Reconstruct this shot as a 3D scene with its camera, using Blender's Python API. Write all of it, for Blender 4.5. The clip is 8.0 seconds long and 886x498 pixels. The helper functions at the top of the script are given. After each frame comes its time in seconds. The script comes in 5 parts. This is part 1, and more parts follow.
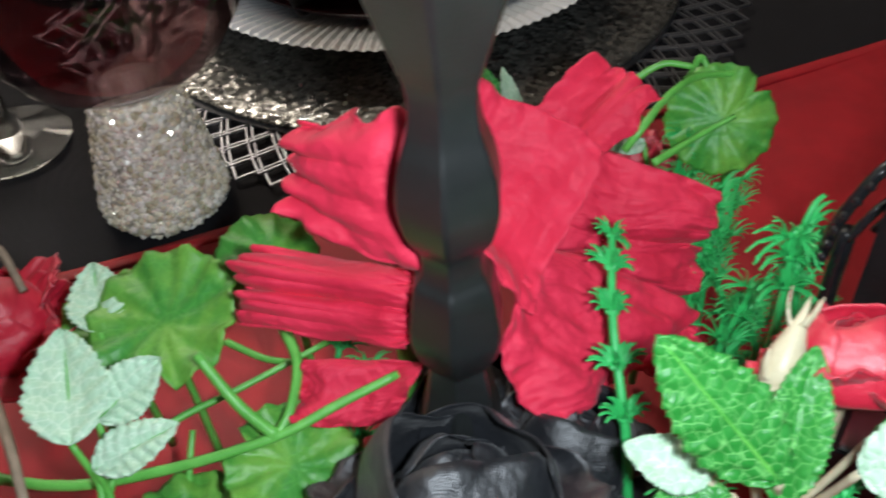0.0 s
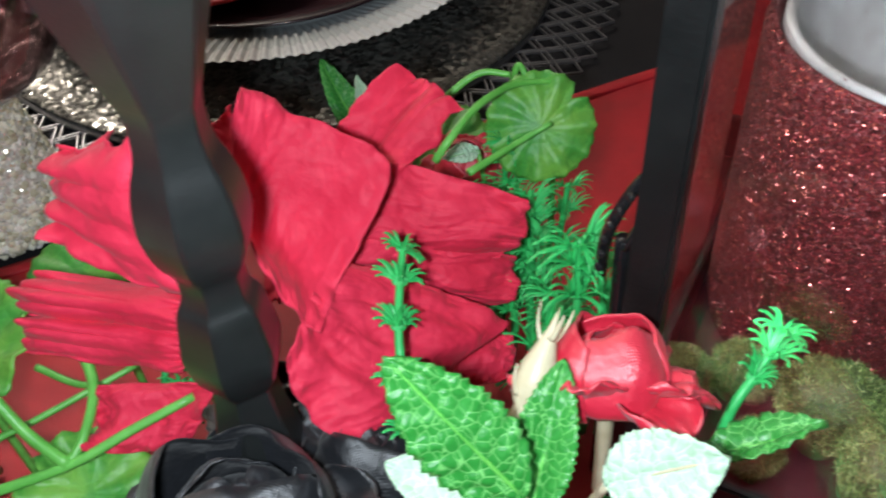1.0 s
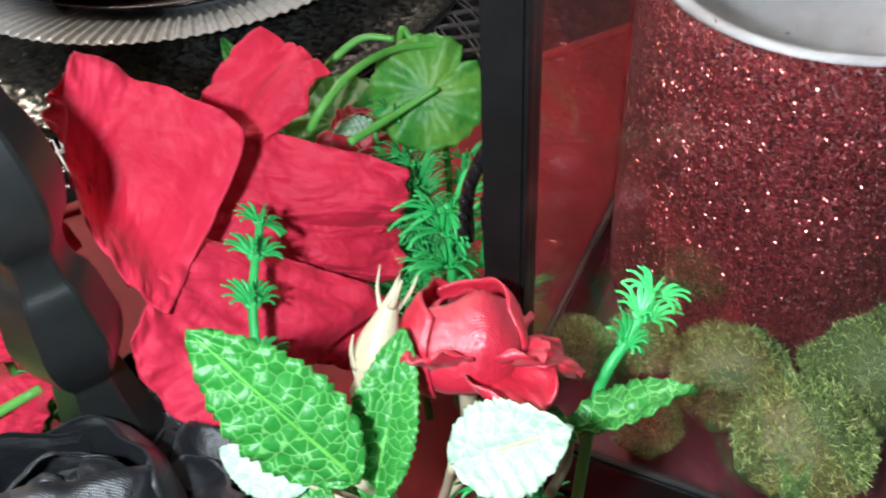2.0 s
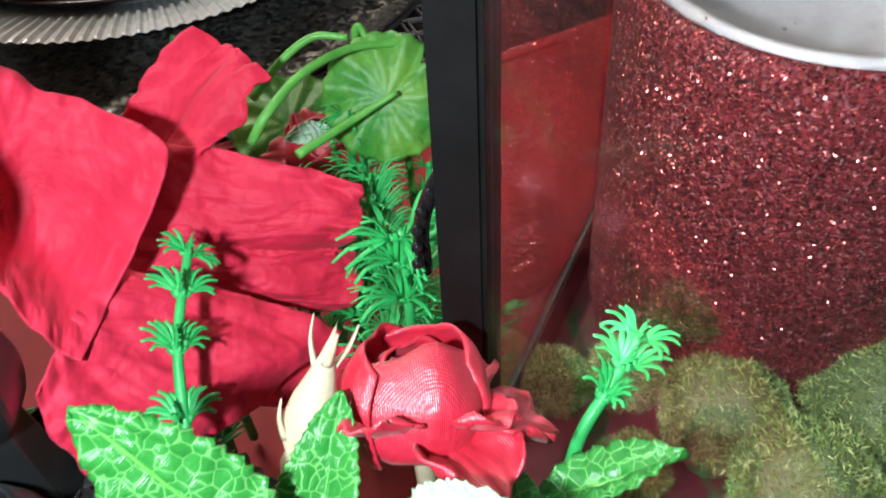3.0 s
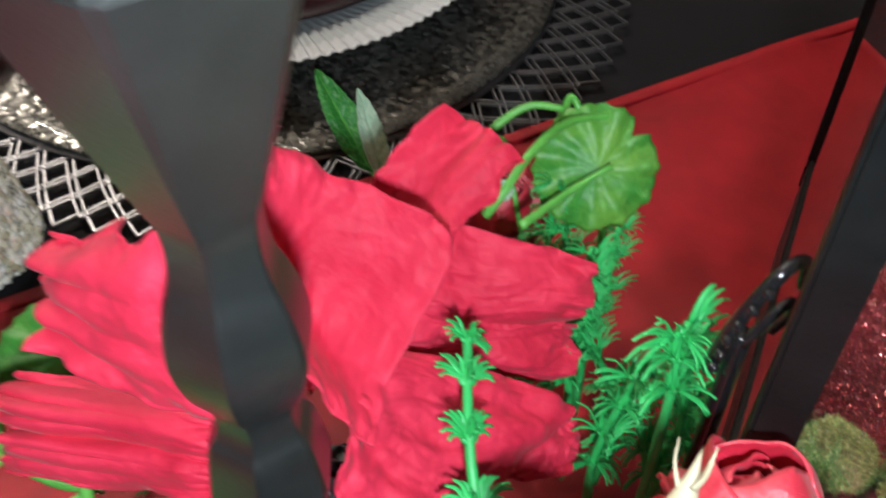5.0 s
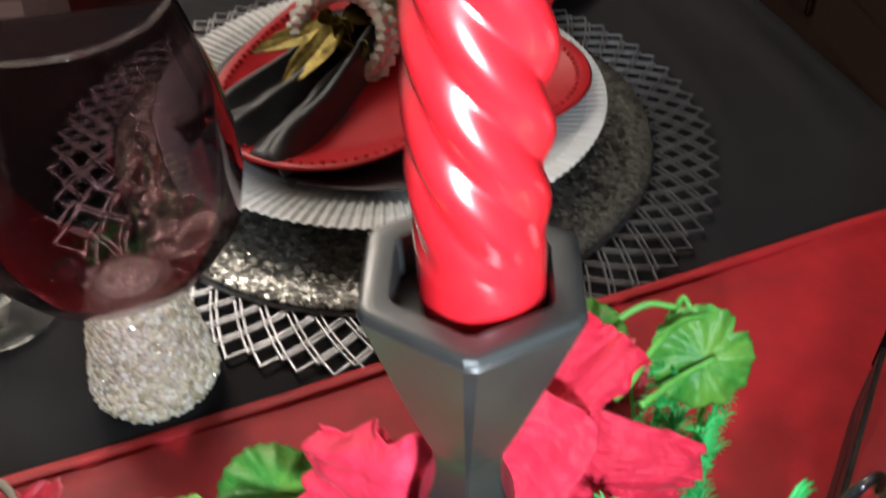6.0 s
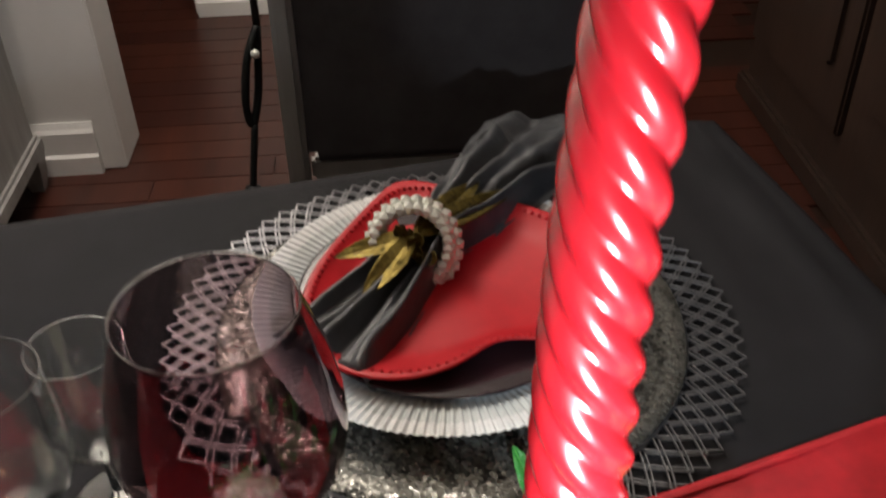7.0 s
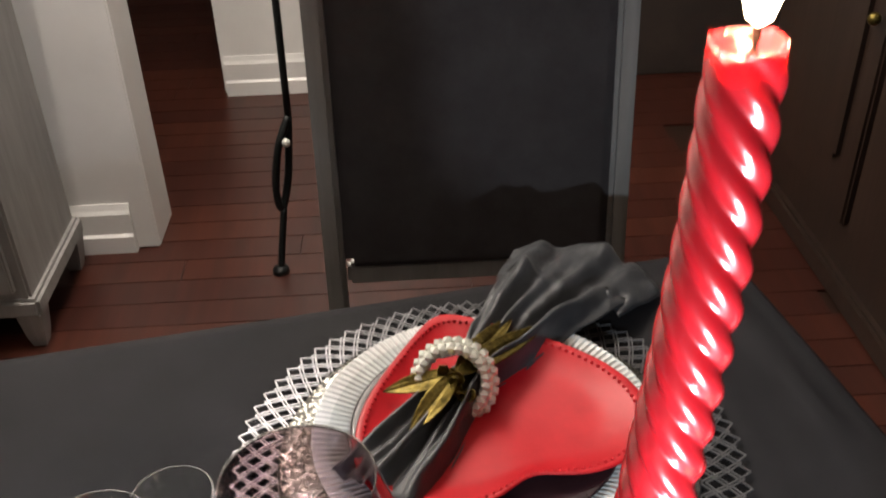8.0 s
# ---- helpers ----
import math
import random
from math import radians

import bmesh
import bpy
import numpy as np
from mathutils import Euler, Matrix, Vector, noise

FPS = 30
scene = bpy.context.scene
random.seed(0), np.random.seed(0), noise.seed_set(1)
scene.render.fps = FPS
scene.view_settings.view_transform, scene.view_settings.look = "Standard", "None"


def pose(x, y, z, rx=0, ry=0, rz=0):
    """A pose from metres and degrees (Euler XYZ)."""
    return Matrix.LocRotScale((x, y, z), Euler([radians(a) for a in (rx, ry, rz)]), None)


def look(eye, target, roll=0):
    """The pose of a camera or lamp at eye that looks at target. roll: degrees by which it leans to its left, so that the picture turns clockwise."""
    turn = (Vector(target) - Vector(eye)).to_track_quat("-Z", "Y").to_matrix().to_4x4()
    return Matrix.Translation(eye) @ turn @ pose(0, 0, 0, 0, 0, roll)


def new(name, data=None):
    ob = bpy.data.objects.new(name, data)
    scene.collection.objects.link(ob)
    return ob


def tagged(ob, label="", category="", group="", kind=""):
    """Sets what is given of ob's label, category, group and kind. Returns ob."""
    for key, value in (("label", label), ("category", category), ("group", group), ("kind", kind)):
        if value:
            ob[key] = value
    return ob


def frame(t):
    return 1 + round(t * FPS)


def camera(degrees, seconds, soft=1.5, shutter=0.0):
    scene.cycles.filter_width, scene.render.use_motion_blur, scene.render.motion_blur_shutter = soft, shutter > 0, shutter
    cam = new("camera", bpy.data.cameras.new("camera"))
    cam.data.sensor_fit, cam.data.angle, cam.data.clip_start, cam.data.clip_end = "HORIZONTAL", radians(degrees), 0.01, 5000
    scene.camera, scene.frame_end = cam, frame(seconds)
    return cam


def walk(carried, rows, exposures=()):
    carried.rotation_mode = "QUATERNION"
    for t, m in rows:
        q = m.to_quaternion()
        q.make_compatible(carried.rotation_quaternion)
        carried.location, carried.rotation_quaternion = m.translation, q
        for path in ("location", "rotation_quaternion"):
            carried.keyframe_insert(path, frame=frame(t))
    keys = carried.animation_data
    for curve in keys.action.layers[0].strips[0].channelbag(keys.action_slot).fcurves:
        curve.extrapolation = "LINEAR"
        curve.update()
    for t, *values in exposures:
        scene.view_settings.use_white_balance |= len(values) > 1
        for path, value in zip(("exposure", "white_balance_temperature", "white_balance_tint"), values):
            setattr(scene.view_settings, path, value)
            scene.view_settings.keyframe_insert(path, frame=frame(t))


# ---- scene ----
cam = camera(50.0, 8.0, soft=1.9, shutter=0.5)
PATH = [
    (0.0, look((0.0516, 0.0696, 0.2624), (0.0762, 0.7900, -0.4307), -3.86)),
    (0.5, look((0.0744, 0.0690, 0.2639), (0.1244, 0.7869, -0.4304), -3.42)),
    (1.0, look((0.0931, 0.0696, 0.2624), (0.1648, 0.7839, -0.4337), -2.99)),
    (1.5, look((0.1105, 0.0703, 0.2560), (0.1944, 0.7835, -0.4400), -3.29)),
    (2.0, look((0.1204, 0.0724, 0.2453), (0.2138, 0.7810, -0.4540), -3.66)),
    (2.2, look((0.1242, 0.0743, 0.2416), (0.2209, 0.7769, -0.4634), -3.64)),
    (3.3, look((0.1306, 0.1030, 0.2263), (0.2496, 0.7989, -0.4819), -3.21)),
    (3.5, look((0.1276, 0.1053, 0.2227), (0.2628, 0.8023, -0.4816), -2.61)),
    (4.0, look((0.1181, 0.1151, 0.2229), (0.2638, 0.7982, -0.4927), -1.92)),
    (4.5, look((0.0966, 0.1197, 0.2299), (0.2432, 0.7963, -0.4917), -0.28)),
    (4.7, look((0.0859, 0.1221, 0.2379), (0.2246, 0.7962, -0.4876), 0.09)),
    (5.8, look((0.0471, 0.1038, 0.3017), (0.1361, 0.8398, -0.3695), -0.26)),
    (6.0, look((0.0418, 0.1009, 0.3160), (0.1188, 0.8506, -0.3412), -0.20)),
    (6.2, look((0.0376, 0.0979, 0.3329), (0.1076, 0.8603, -0.3104), -0.36)),
    (6.5, look((0.0278, 0.0884, 0.3684), (0.0919, 0.8713, -0.2504), 0.56)),
    (7.0, look((0.0255, 0.0901, 0.4233), (0.0706, 0.8911, -0.1736), -1.60)),
    (7.5, look((0.0165, 0.0850, 0.4742), (0.0509, 0.9028, -0.1003), -2.25)),
    (8.0, look((0.0056, 0.0635, 0.5229), (0.0414, 0.8968, -0.0287), -1.62)),
]
walk(cam, PATH, exposures=[(0.0, -0.44), (1.0, -0.32), (2.2, -0.14), (3.3, 0.06), (4.7, -0.12), (5.8, 0.12), (6.5, 0.48), (7.2, 0.62), (8.0, 1.10)])

# ---- the light: a small torch held with the camera, a dim room lamp, an added hall fill, the candle's flame ----
world = bpy.data.worlds.new("world")
scene.world = world
world.use_nodes = True
world.node_tree.nodes["Background"].inputs[0].default_value = (0.9, 0.86, 0.82, 1)
world.node_tree.nodes["Background"].inputs[1].default_value = 0.010


def lamp(name, kind, energy, colour, m, size):
    data = bpy.data.lights.new(name, kind)
    data.energy, data.color = energy, colour
    if kind == "AREA":
        data.size = size
    else:
        data.shadow_soft_size = size
    ob = new(name, data)
    ob.matrix_basis = m
    return ob


lamp("torch", "POINT", 3.6, (0.85, 0.96, 1.06), pose(0.074, 0.080, 0.254), 0.0065)
for k in range(5):
    lamp("chandelier_bulb", "POINT", 10.5, (1.0, 0.90, 0.80), pose(-0.50 + 0.22 * math.cos(k * 1.257), 1.70 + 0.22 * math.sin(k * 1.257), 1.30), 0.022)
# Unseen area lamp, added to brighten the hall's wall and floor.
lamp("hall_fill", "AREA", 5.0, (1.0, 0.88, 0.76), pose(-0.3, 2.6, 1.62), 0.4)
lamp("flame_light", "POINT", 1.0, (1.0, 0.55, 0.28), pose(0.0661, 0.2130, 0.4790), 0.006)


# ---- materials ----
def material(name, colour, rough=0.5, metal=0.0, build=None, **more):
    m = bpy.data.materials.new(name)
    m.use_nodes = True
    nt = m.node_tree
    b = nt.nodes["Principled BSDF"]
    b.inputs["Base Color"].default_value = (*colour, 1)
    b.inputs["Roughness"].default_value = rough
    b.inputs["Metallic"].default_value = metal
    for k, v in more.items():
        b.inputs[k.replace("_", " ")].default_value = v
    if build:
        build(nt, b)
    return m


def node(nt, kind, **inputs):
    n = nt.nodes.new(kind)
    for k, v in inputs.items():
        n.inputs[k.replace("_", " ")].default_value = v
    return n


def coords(nt, scale=(1, 1, 1)):
    tc = nt.nodes.new("ShaderNodeTexCoord")
    mp = node(nt, "ShaderNodeMapping", Scale=scale)
    nt.links.new(tc.outputs["Object"], mp.inputs["Vector"])
    return mp.outputs[0]


def noise_node(nt, scale, detail=4, rough=0.6, stretch=(1, 1, 1)):
    n = node(nt, "ShaderNodeTexNoise", Scale=scale, Detail=detail, Roughness=rough)
    nt.links.new(coords(nt, stretch), n.inputs["Vector"])
    return n.outputs["Fac"]


def voronoi(nt, scale, feature="F1", out="Distance", rnd=1.0, stretch=(1, 1, 1)):
    n = nt.nodes.new("ShaderNodeTexVoronoi")
    n.feature = feature
    n.inputs["Scale"].default_value = scale
    n.inputs["Randomness"].default_value = rnd
    nt.links.new(coords(nt, stretch), n.inputs["Vector"])
    return n.outputs[out]


def ramp(nt, fac, stops):
    r = nt.nodes.new("ShaderNodeValToRGB")
    e = r.color_ramp.elements
    while len(e) < len(stops):
        e.new(0.5)
    for k, (p, c) in zip(e, stops):
        k.position, k.color = p, (*c, 1)
    nt.links.new(fac, r.inputs["Fac"])
    return r.outputs["Color"]


def bump(nt, b, height, strength=0.3, distance=0.001):
    n = node(nt, "ShaderNodeBump", Strength=strength, Distance=distance)
    nt.links.new(height, n.inputs["Height"])
    old = b.inputs["Normal"].links
    if old:
        nt.links.new(old[0].from_socket, n.inputs["Normal"])
    nt.links.new(n.outputs[0], b.inputs["Normal"])


def weave_height(nt, pitch, stretch=(1, 1, 1)):
    """Two crossed bands of threads."""
    outs = []
    for axis in ("X", "Y"):
        w = nt.nodes.new("ShaderNodeTexWave")
        w.bands_direction = axis
        w.inputs["Scale"].default_value = 0.314 / pitch
        w.inputs["Distortion"].default_value = 0.6
        w.inputs["Detail"].default_value = 1
        nt.links.new(coords(nt, stretch), w.inputs["Vector"])
        outs.append(w.outputs["Fac"])
    m = nt.nodes.new("ShaderNodeMath")
    m.operation = "ADD"
    nt.links.new(outs[0], m.inputs[0])
    nt.links.new(outs[1], m.inputs[1])
    return m.outputs[0]


def cloth(dark, light, pitch, blotch=35, weave=0.3, crease=0.5, crease_scale=90):
    def build(nt, b):
        c = ramp(nt, noise_node(nt, blotch, 6, 0.65), [(0.3, dark), (0.7, light)])
        nt.links.new(c, b.inputs["Base Color"])
        bump(nt, b, weave_height(nt, pitch), weave, pitch * 0.5)
        bump(nt, b, noise_node(nt, crease_scale, 3, 0.5, (1, 0.25, 1)), crease, 0.002)
    return build


def veined(base, vein, scale, patch):
    def build(nt, b):
        edge = voronoi(nt, scale, "DISTANCE_TO_EDGE")
        c1 = ramp(nt, edge, [(0.016, vein), (0.065, base)])
        c2 = ramp(nt, noise_node(nt, 60, 4), [(0.42, (0, 0, 0)), (0.62, (1, 1, 1))])
        mix = nt.nodes.new("ShaderNodeMix")
        mix.data_type = "RGBA"
        nt.links.new(c2, mix.inputs[0])
        nt.links.new(c1, mix.inputs[6])
        mix.inputs[7].default_value = (*patch, 1)
        mm = nt.nodes.new("ShaderNodeMix")
        mm.data_type = "RGBA"
        mm.inputs[0].default_value = 0.45
        nt.links.new(c1, mm.inputs[6])
        nt.links.new(mix.outputs[2], mm.inputs[7])
        nt.links.new(mm.outputs[2], b.inputs["Base Color"])
        bump(nt, b, edge, 0.5, 0.0008)
        bump(nt, b, weave_height(nt, 0.0004), 0.15, 0.0002)
    return build


def speckle(dark, light, scale, glint=0.9):
    """Glitter: flakes with normals of their own."""
    def build(nt, b):
        v = nt.nodes.new("ShaderNodeTexVoronoi")
        v.inputs["Scale"].default_value = scale
        nt.links.new(coords(nt), v.inputs["Vector"])
        hsv = nt.nodes.new("ShaderNodeSeparateColor")
        nt.links.new(v.outputs["Color"], hsv.inputs[0])
        c = ramp(nt, hsv.outputs[0], [(0.1, dark), (0.9, light)])
        nt.links.new(c, b.inputs["Base Color"])
        # each flake is tilted its own way
        geo = nt.nodes.new("ShaderNodeNewGeometry")
        sub = nt.nodes.new("ShaderNodeVectorMath")
        sub.operation = "SUBTRACT"
        nt.links.new(v.outputs["Color"], sub.inputs[0])
        sub.inputs[1].default_value = (0.5, 0.5, 0.5)
        mul = nt.nodes.new("ShaderNodeVectorMath")
        mul.operation = "SCALE"
        nt.links.new(sub.outputs[0], mul.inputs[0])
        mul.inputs["Scale"].default_value = glint
        add = nt.nodes.new("ShaderNodeVectorMath")
        nt.links.new(geo.outputs["Normal"], add.inputs[0])
        nt.links.new(mul.outputs[0], add.inputs[1])
        nor = nt.nodes.new("ShaderNodeVectorMath")
        nor.operation = "NORMALIZE"
        nt.links.new(add.outputs[0], nor.inputs[0])
        nt.links.new(nor.outputs[0], b.inputs["Normal"])
    return build


def sparse_glitter(dark, light, flake, scale):
    """Dull glitter with a few bare flakes, each tilted its own way, that flash."""
    def build(nt, b):
        v = nt.nodes.new("ShaderNodeTexVoronoi")
        v.inputs["Scale"].default_value = scale
        nt.links.new(coords(nt), v.inputs["Vector"])
        sep = nt.nodes.new("ShaderNodeSeparateColor")
        nt.links.new(v.outputs["Color"], sep.inputs[0])
        bare = node(nt, "ShaderNodeMath")
        bare.operation = "GREATER_THAN"
        nt.links.new(sep.outputs[2], bare.inputs[0])
        bare.inputs[1].default_value = 0.88
        mix = nt.nodes.new("ShaderNodeMix")
        mix.data_type = "RGBA"
        nt.links.new(bare.outputs[0], mix.inputs[0])
        nt.links.new(ramp(nt, sep.outputs[0], [(0.1, dark), (0.9, light)]), mix.inputs[6])
        mix.inputs[7].default_value = (*flake, 1)
        nt.links.new(mix.outputs[2], b.inputs["Base Color"])
        nt.links.new(bare.outputs[0], b.inputs["Metallic"])
        rough = nt.nodes.new("ShaderNodeMapRange")
        rough.inputs["To Min"].default_value, rough.inputs["To Max"].default_value = 0.55, 0.16
        nt.links.new(bare.outputs[0], rough.inputs["Value"])
        nt.links.new(rough.outputs[0], b.inputs["Roughness"])
        geo = nt.nodes.new("ShaderNodeNewGeometry")
        sub = nt.nodes.new("ShaderNodeVectorMath")
        sub.operation = "SUBTRACT"
        nt.links.new(v.outputs["Color"], sub.inputs[0])
        sub.inputs[1].default_value = (0.5, 0.5, 0.5)
        mul = nt.nodes.new("ShaderNodeVectorMath")
        mul.operation = "SCALE"
        nt.links.new(sub.outputs[0], mul.inputs[0])
        mul.inputs["Scale"].default_value = 2.2
        add = nt.nodes.new("ShaderNodeVectorMath")
        nt.links.new(geo.outputs["Normal"], add.inputs[0])
        nt.links.new(mul.outputs[0], add.inputs[1])
        nor = nt.nodes.new("ShaderNodeVectorMath")
        nor.operation = "NORMALIZE"
        nt.links.new(add.outputs[0], nor.inputs[0])
        nt.links.new(nor.outputs[0], b.inputs["Normal"])
    return build


def mottled(dark, light, scale, bumpy=0.0, bscale=200, stretch=(1, 1, 1)):
    def build(nt, b):
        nt.links.new(ramp(nt, noise_node(nt, scale, 6, 0.65, stretch), [(0.3, dark), (0.7, light)]), b.inputs["Base Color"])
        if bumpy:
            bump(nt, b, noise_node(nt, bscale, 4, 0.6, stretch), bumpy, 0.002)
    return build


def piece_wood(nt, b):
    """Floor boards: each piece takes its own tone."""
    info = nt.nodes.new("ShaderNodeObjectInfo")
    c = ramp(nt, info.outputs["Random"], [(0.0, (0.042, 0.011, 0.007)), (1.0, (0.066, 0.018, 0.010))])
    g = ramp(nt, noise_node(nt, 30, 5, 0.6, (1, 0.06, 1)), [(0.3, (0.55, 0.55, 0.55)), (0.7, (1, 1, 1))])
    mix = nt.nodes.new("ShaderNodeMix")
    mix.data_type, mix.blend_type = "RGBA", "MULTIPLY"
    mix.inputs[0].default_value = 1.0
    nt.links.new(c, mix.inputs[6])
    nt.links.new(g, mix.inputs[7])
    nt.links.new(mix.outputs[2], b.inputs["Base Color"])


def dimmed_sooty(nt, b):
    """White wax dimmed to grey in its colour, with flecks of soot and fallen glitter."""
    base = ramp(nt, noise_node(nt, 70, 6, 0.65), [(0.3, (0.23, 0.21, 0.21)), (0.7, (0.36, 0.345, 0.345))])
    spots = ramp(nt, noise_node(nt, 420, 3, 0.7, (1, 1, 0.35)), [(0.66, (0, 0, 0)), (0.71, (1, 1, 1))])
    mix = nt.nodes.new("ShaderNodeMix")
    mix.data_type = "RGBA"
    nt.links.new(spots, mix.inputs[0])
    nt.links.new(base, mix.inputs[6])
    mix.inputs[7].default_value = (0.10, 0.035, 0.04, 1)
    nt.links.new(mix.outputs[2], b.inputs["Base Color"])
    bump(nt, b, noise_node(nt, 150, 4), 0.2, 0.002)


def cut_build(nt, b):
    """Each crystal has its own tone, from smoky to bright."""
    g = nt.nodes.new("ShaderNodeNewGeometry")
    nt.links.new(ramp(nt, g.outputs["Random Per Island"], [(0.0, (0.45, 0.41, 0.27)), (0.4, (0.85, 0.80, 0.60)), (0.75, (0.98, 0.95, 0.80)), (1.0, (1.0, 0.98, 0.92))]), b.inputs["Base Color"])


PETAL = material("red_petal_cloth", (0.6, 0.02, 0.05), 0.62, build=cloth((0.55, 0.015, 0.046), (0.74, 0.034, 0.082), 0.00030, 45, 0.14, 0.30, 300), Specular_IOR_Level=0.30, Sheen_Weight=0.06, Sheen_Roughness=0.4)
SATIN = material("red_satin", (0.6, 0.01, 0.04), 0.40, build=cloth((0.48, 0.008, 0.028), (0.60, 0.020, 0.050), 0.00034, 60, 0.30, 0.5, 200), Sheen_Weight=0.08, Sheen_Roughness=0.35, Specular_IOR_Level=1.0, Coat_Weight=0.3, Coat_Roughness=0.5)
BLACK_SATIN = material("black_satin", (0.01, 0.011, 0.013), 0.46, build=cloth((0.004, 0.0046, 0.0065), (0.012, 0.0135, 0.017), 0.00038, 60, 0.22, 0.6, 170), Sheen_Weight=0.08, Sheen_Roughness=0.4, Specular_IOR_Level=1.0)
RUNNER = material("red_runner_cloth", (0.4, 0.01, 0.015), 0.55, build=cloth((0.26, 0.004, 0.010), (0.46, 0.010, 0.018), 0.0006, 22, 0.25, 0.45, 30), Specular_IOR_Level=0.4)
CLOTH = material("black_tablecloth", (0.012, 0.012, 0.014), 0.78, build=cloth((0.0090, 0.0088, 0.0102), (0.0165, 0.0160, 0.0180), 0.0007, 9, 0.35, 1.0, 14), Specular_IOR_Level=0.14)
NAPKIN = material("charcoal_napkin", (0.03, 0.032, 0.036), 0.44, build=cloth((0.008, 0.0095, 0.013), (0.018, 0.021, 0.027), 0.0007, 30, 0.3, 0.8, 60), Sheen_Weight=0.06, Specular_IOR_Level=0.8)
HOLDER = material("black_wood_paint", (0.02, 0.022, 0.022), 0.36, 0.0, build=mottled((0.011, 0.0125, 0.0125), (0.018, 0.020, 0.0195), 90, 0.06, 900), Specular_IOR_Level=0.75, Coat_Weight=0.3, Coat_Roughness=0.33, Coat_IOR=1.5)
WAX = material("red_wax", (0.5, 0.012, 0.02), 0.26, build=mottled((0.46, 0.009, 0.016), (0.54, 0.013, 0.022), 60, 0.05, 120), Subsurface_Weight=0.25, Subsurface_Radius=(0.008, 0.0012, 0.0009), Subsurface_Scale=1.0, Coat_Weight=1.0, Coat_Roughness=0.19, Coat_IOR=1.85)
LEAF = material("green_leaf_cloth", (0.08, 0.4, 0.06), 0.34, build=veined((0.022, 0.21, 0.030), (0.15, 0.44, 0.12), 430, (0.045, 0.28, 0.05)), Specular_IOR_Level=0.45)
ROUND_LEAF = material("round_leaf_cloth", (0.08, 0.35, 0.05), 0.42, build=veined((0.045, 0.25, 0.035), (0.065, 0.30, 0.045), 260, (0.26, 0.50, 0.07)))
PALE_LEAF = material("pale_leaf_cloth", (0.45, 0.62, 0.45), 0.6, build=veined((0.42, 0.62, 0.44), (0.62, 0.76, 0.60), 420, (0.34, 0.55, 0.36)))
FERN = material("green_plastic", (0.03, 0.42, 0.10), 0.42, build=mottled((0.022, 0.34, 0.075), (0.04, 0.50, 0.13), 150, 0.1, 800))
VINE = material("green_stem_plastic", (0.10, 0.42, 0.06), 0.4, build=mottled((0.07, 0.32, 0.045), (0.15, 0.50, 0.09), 120, 0.1, 900))
BEIGE = material("beige_plastic", (0.52, 0.46, 0.30), 0.4, build=mottled((0.44, 0.38, 0.24), (0.58, 0.53, 0.37), 120, 0.1, 700))
BROWN_STEM = material("brown_stem", (0.22, 0.17, 0.12), 0.6, build=mottled((0.16, 0.12, 0.08), (0.28, 0.22, 0.16), 200, 0.2, 900))
LATTICE = material("silver_lattice", (0.35, 0.35, 0.36), 0.34, 0.85, build=mottled((0.17, 0.17, 0.18), (0.27, 0.27, 0.28), 90, 0.15, 600))
CHARGER = material("smoked_glitter", (0.1, 0.1, 0.1), 0.20, 0.70, build=speckle((0.048, 0.047, 0.042), (0.27, 0.265, 0.24), 430, 0.46), Coat_Weight=0.25, Coat_Roughness=0.06)
WHITE_CHINA = material("white_china", (0.6, 0.62, 0.62), 0.20, build=mottled((0.54, 0.56, 0.56), (0.62, 0.635, 0.635), 30))
DARK_CHINA = material("dark_plum_china", (0.02, 0.010, 0.013), 0.2, build=mottled((0.016, 0.008, 0.011), (0.026, 0.014, 0.017), 40))
# Greyer copy of the white china: the inner slope's shade is in its colour.
RIM_CHINA = material("shaded_rim_china", (0.36, 0.40, 0.40), 0.18, build=mottled((0.42, 0.455, 0.455), (0.50, 0.53, 0.53), 30))
RED_CHINA = material("red_glaze", (0.5, 0.008, 0.015), 0.42, build=mottled((0.33, 0.005, 0.010), (0.41, 0.010, 0.016), 40, 0.10, 90), Specular_IOR_Level=0.22)
CRYSTAL = material("crystal_glitter", (0.8, 0.8, 0.75), 0.10, 0.30, build=speckle((0.62, 0.60, 0.50), (1.0, 0.98, 0.88), 900, 1.1), Specular_IOR_Level=1.0)
RED_GLITTER = material("red_glitter", (0.3, 0.01, 0.02), 0.5, build=sparse_glitter((0.065, 0.0025, 0.005), (0.17, 0.007, 0.011), (0.85, 0.24, 0.22), 2300))
GLASS = material("plum_glass", (0.38, 0.29, 0.305), 0.01, Transmission_Weight=1.0, IOR=1.45)
CLEAR = material("clear_glass", (0.96, 0.98, 0.97), 0.02, Transmission_Weight=1.0, IOR=1.45)
BEAD = material("crystal_bead", (0.78, 0.80, 0.74), 0.10, 0.45)
CUT_CRYSTAL = material("cut_crystal", (0.95, 0.91, 0.72), 0.10, 0.22, build=cut_build, Specular_IOR_Level=1.0)
GOLD = material("gold_metal", (0.24, 0.18, 0.05), 0.38, 0.9, build=mottled((0.055, 0.042, 0.012), (0.22, 0.165, 0.04), 200, 0.3, 300))
IRON = material("black_metal", (0.005, 0.006, 0.006), 0.42, build=mottled((0.004, 0.005, 0.005), (0.008, 0.009, 0.009), 60, 0.1, 600), Specular_IOR_Level=0.25)
GLOSS_BLACK = material("black_gloss", (0.008, 0.008, 0.009), 0.08, build=mottled((0.006, 0.006, 0.007), (0.012, 0.012, 0.013), 80))
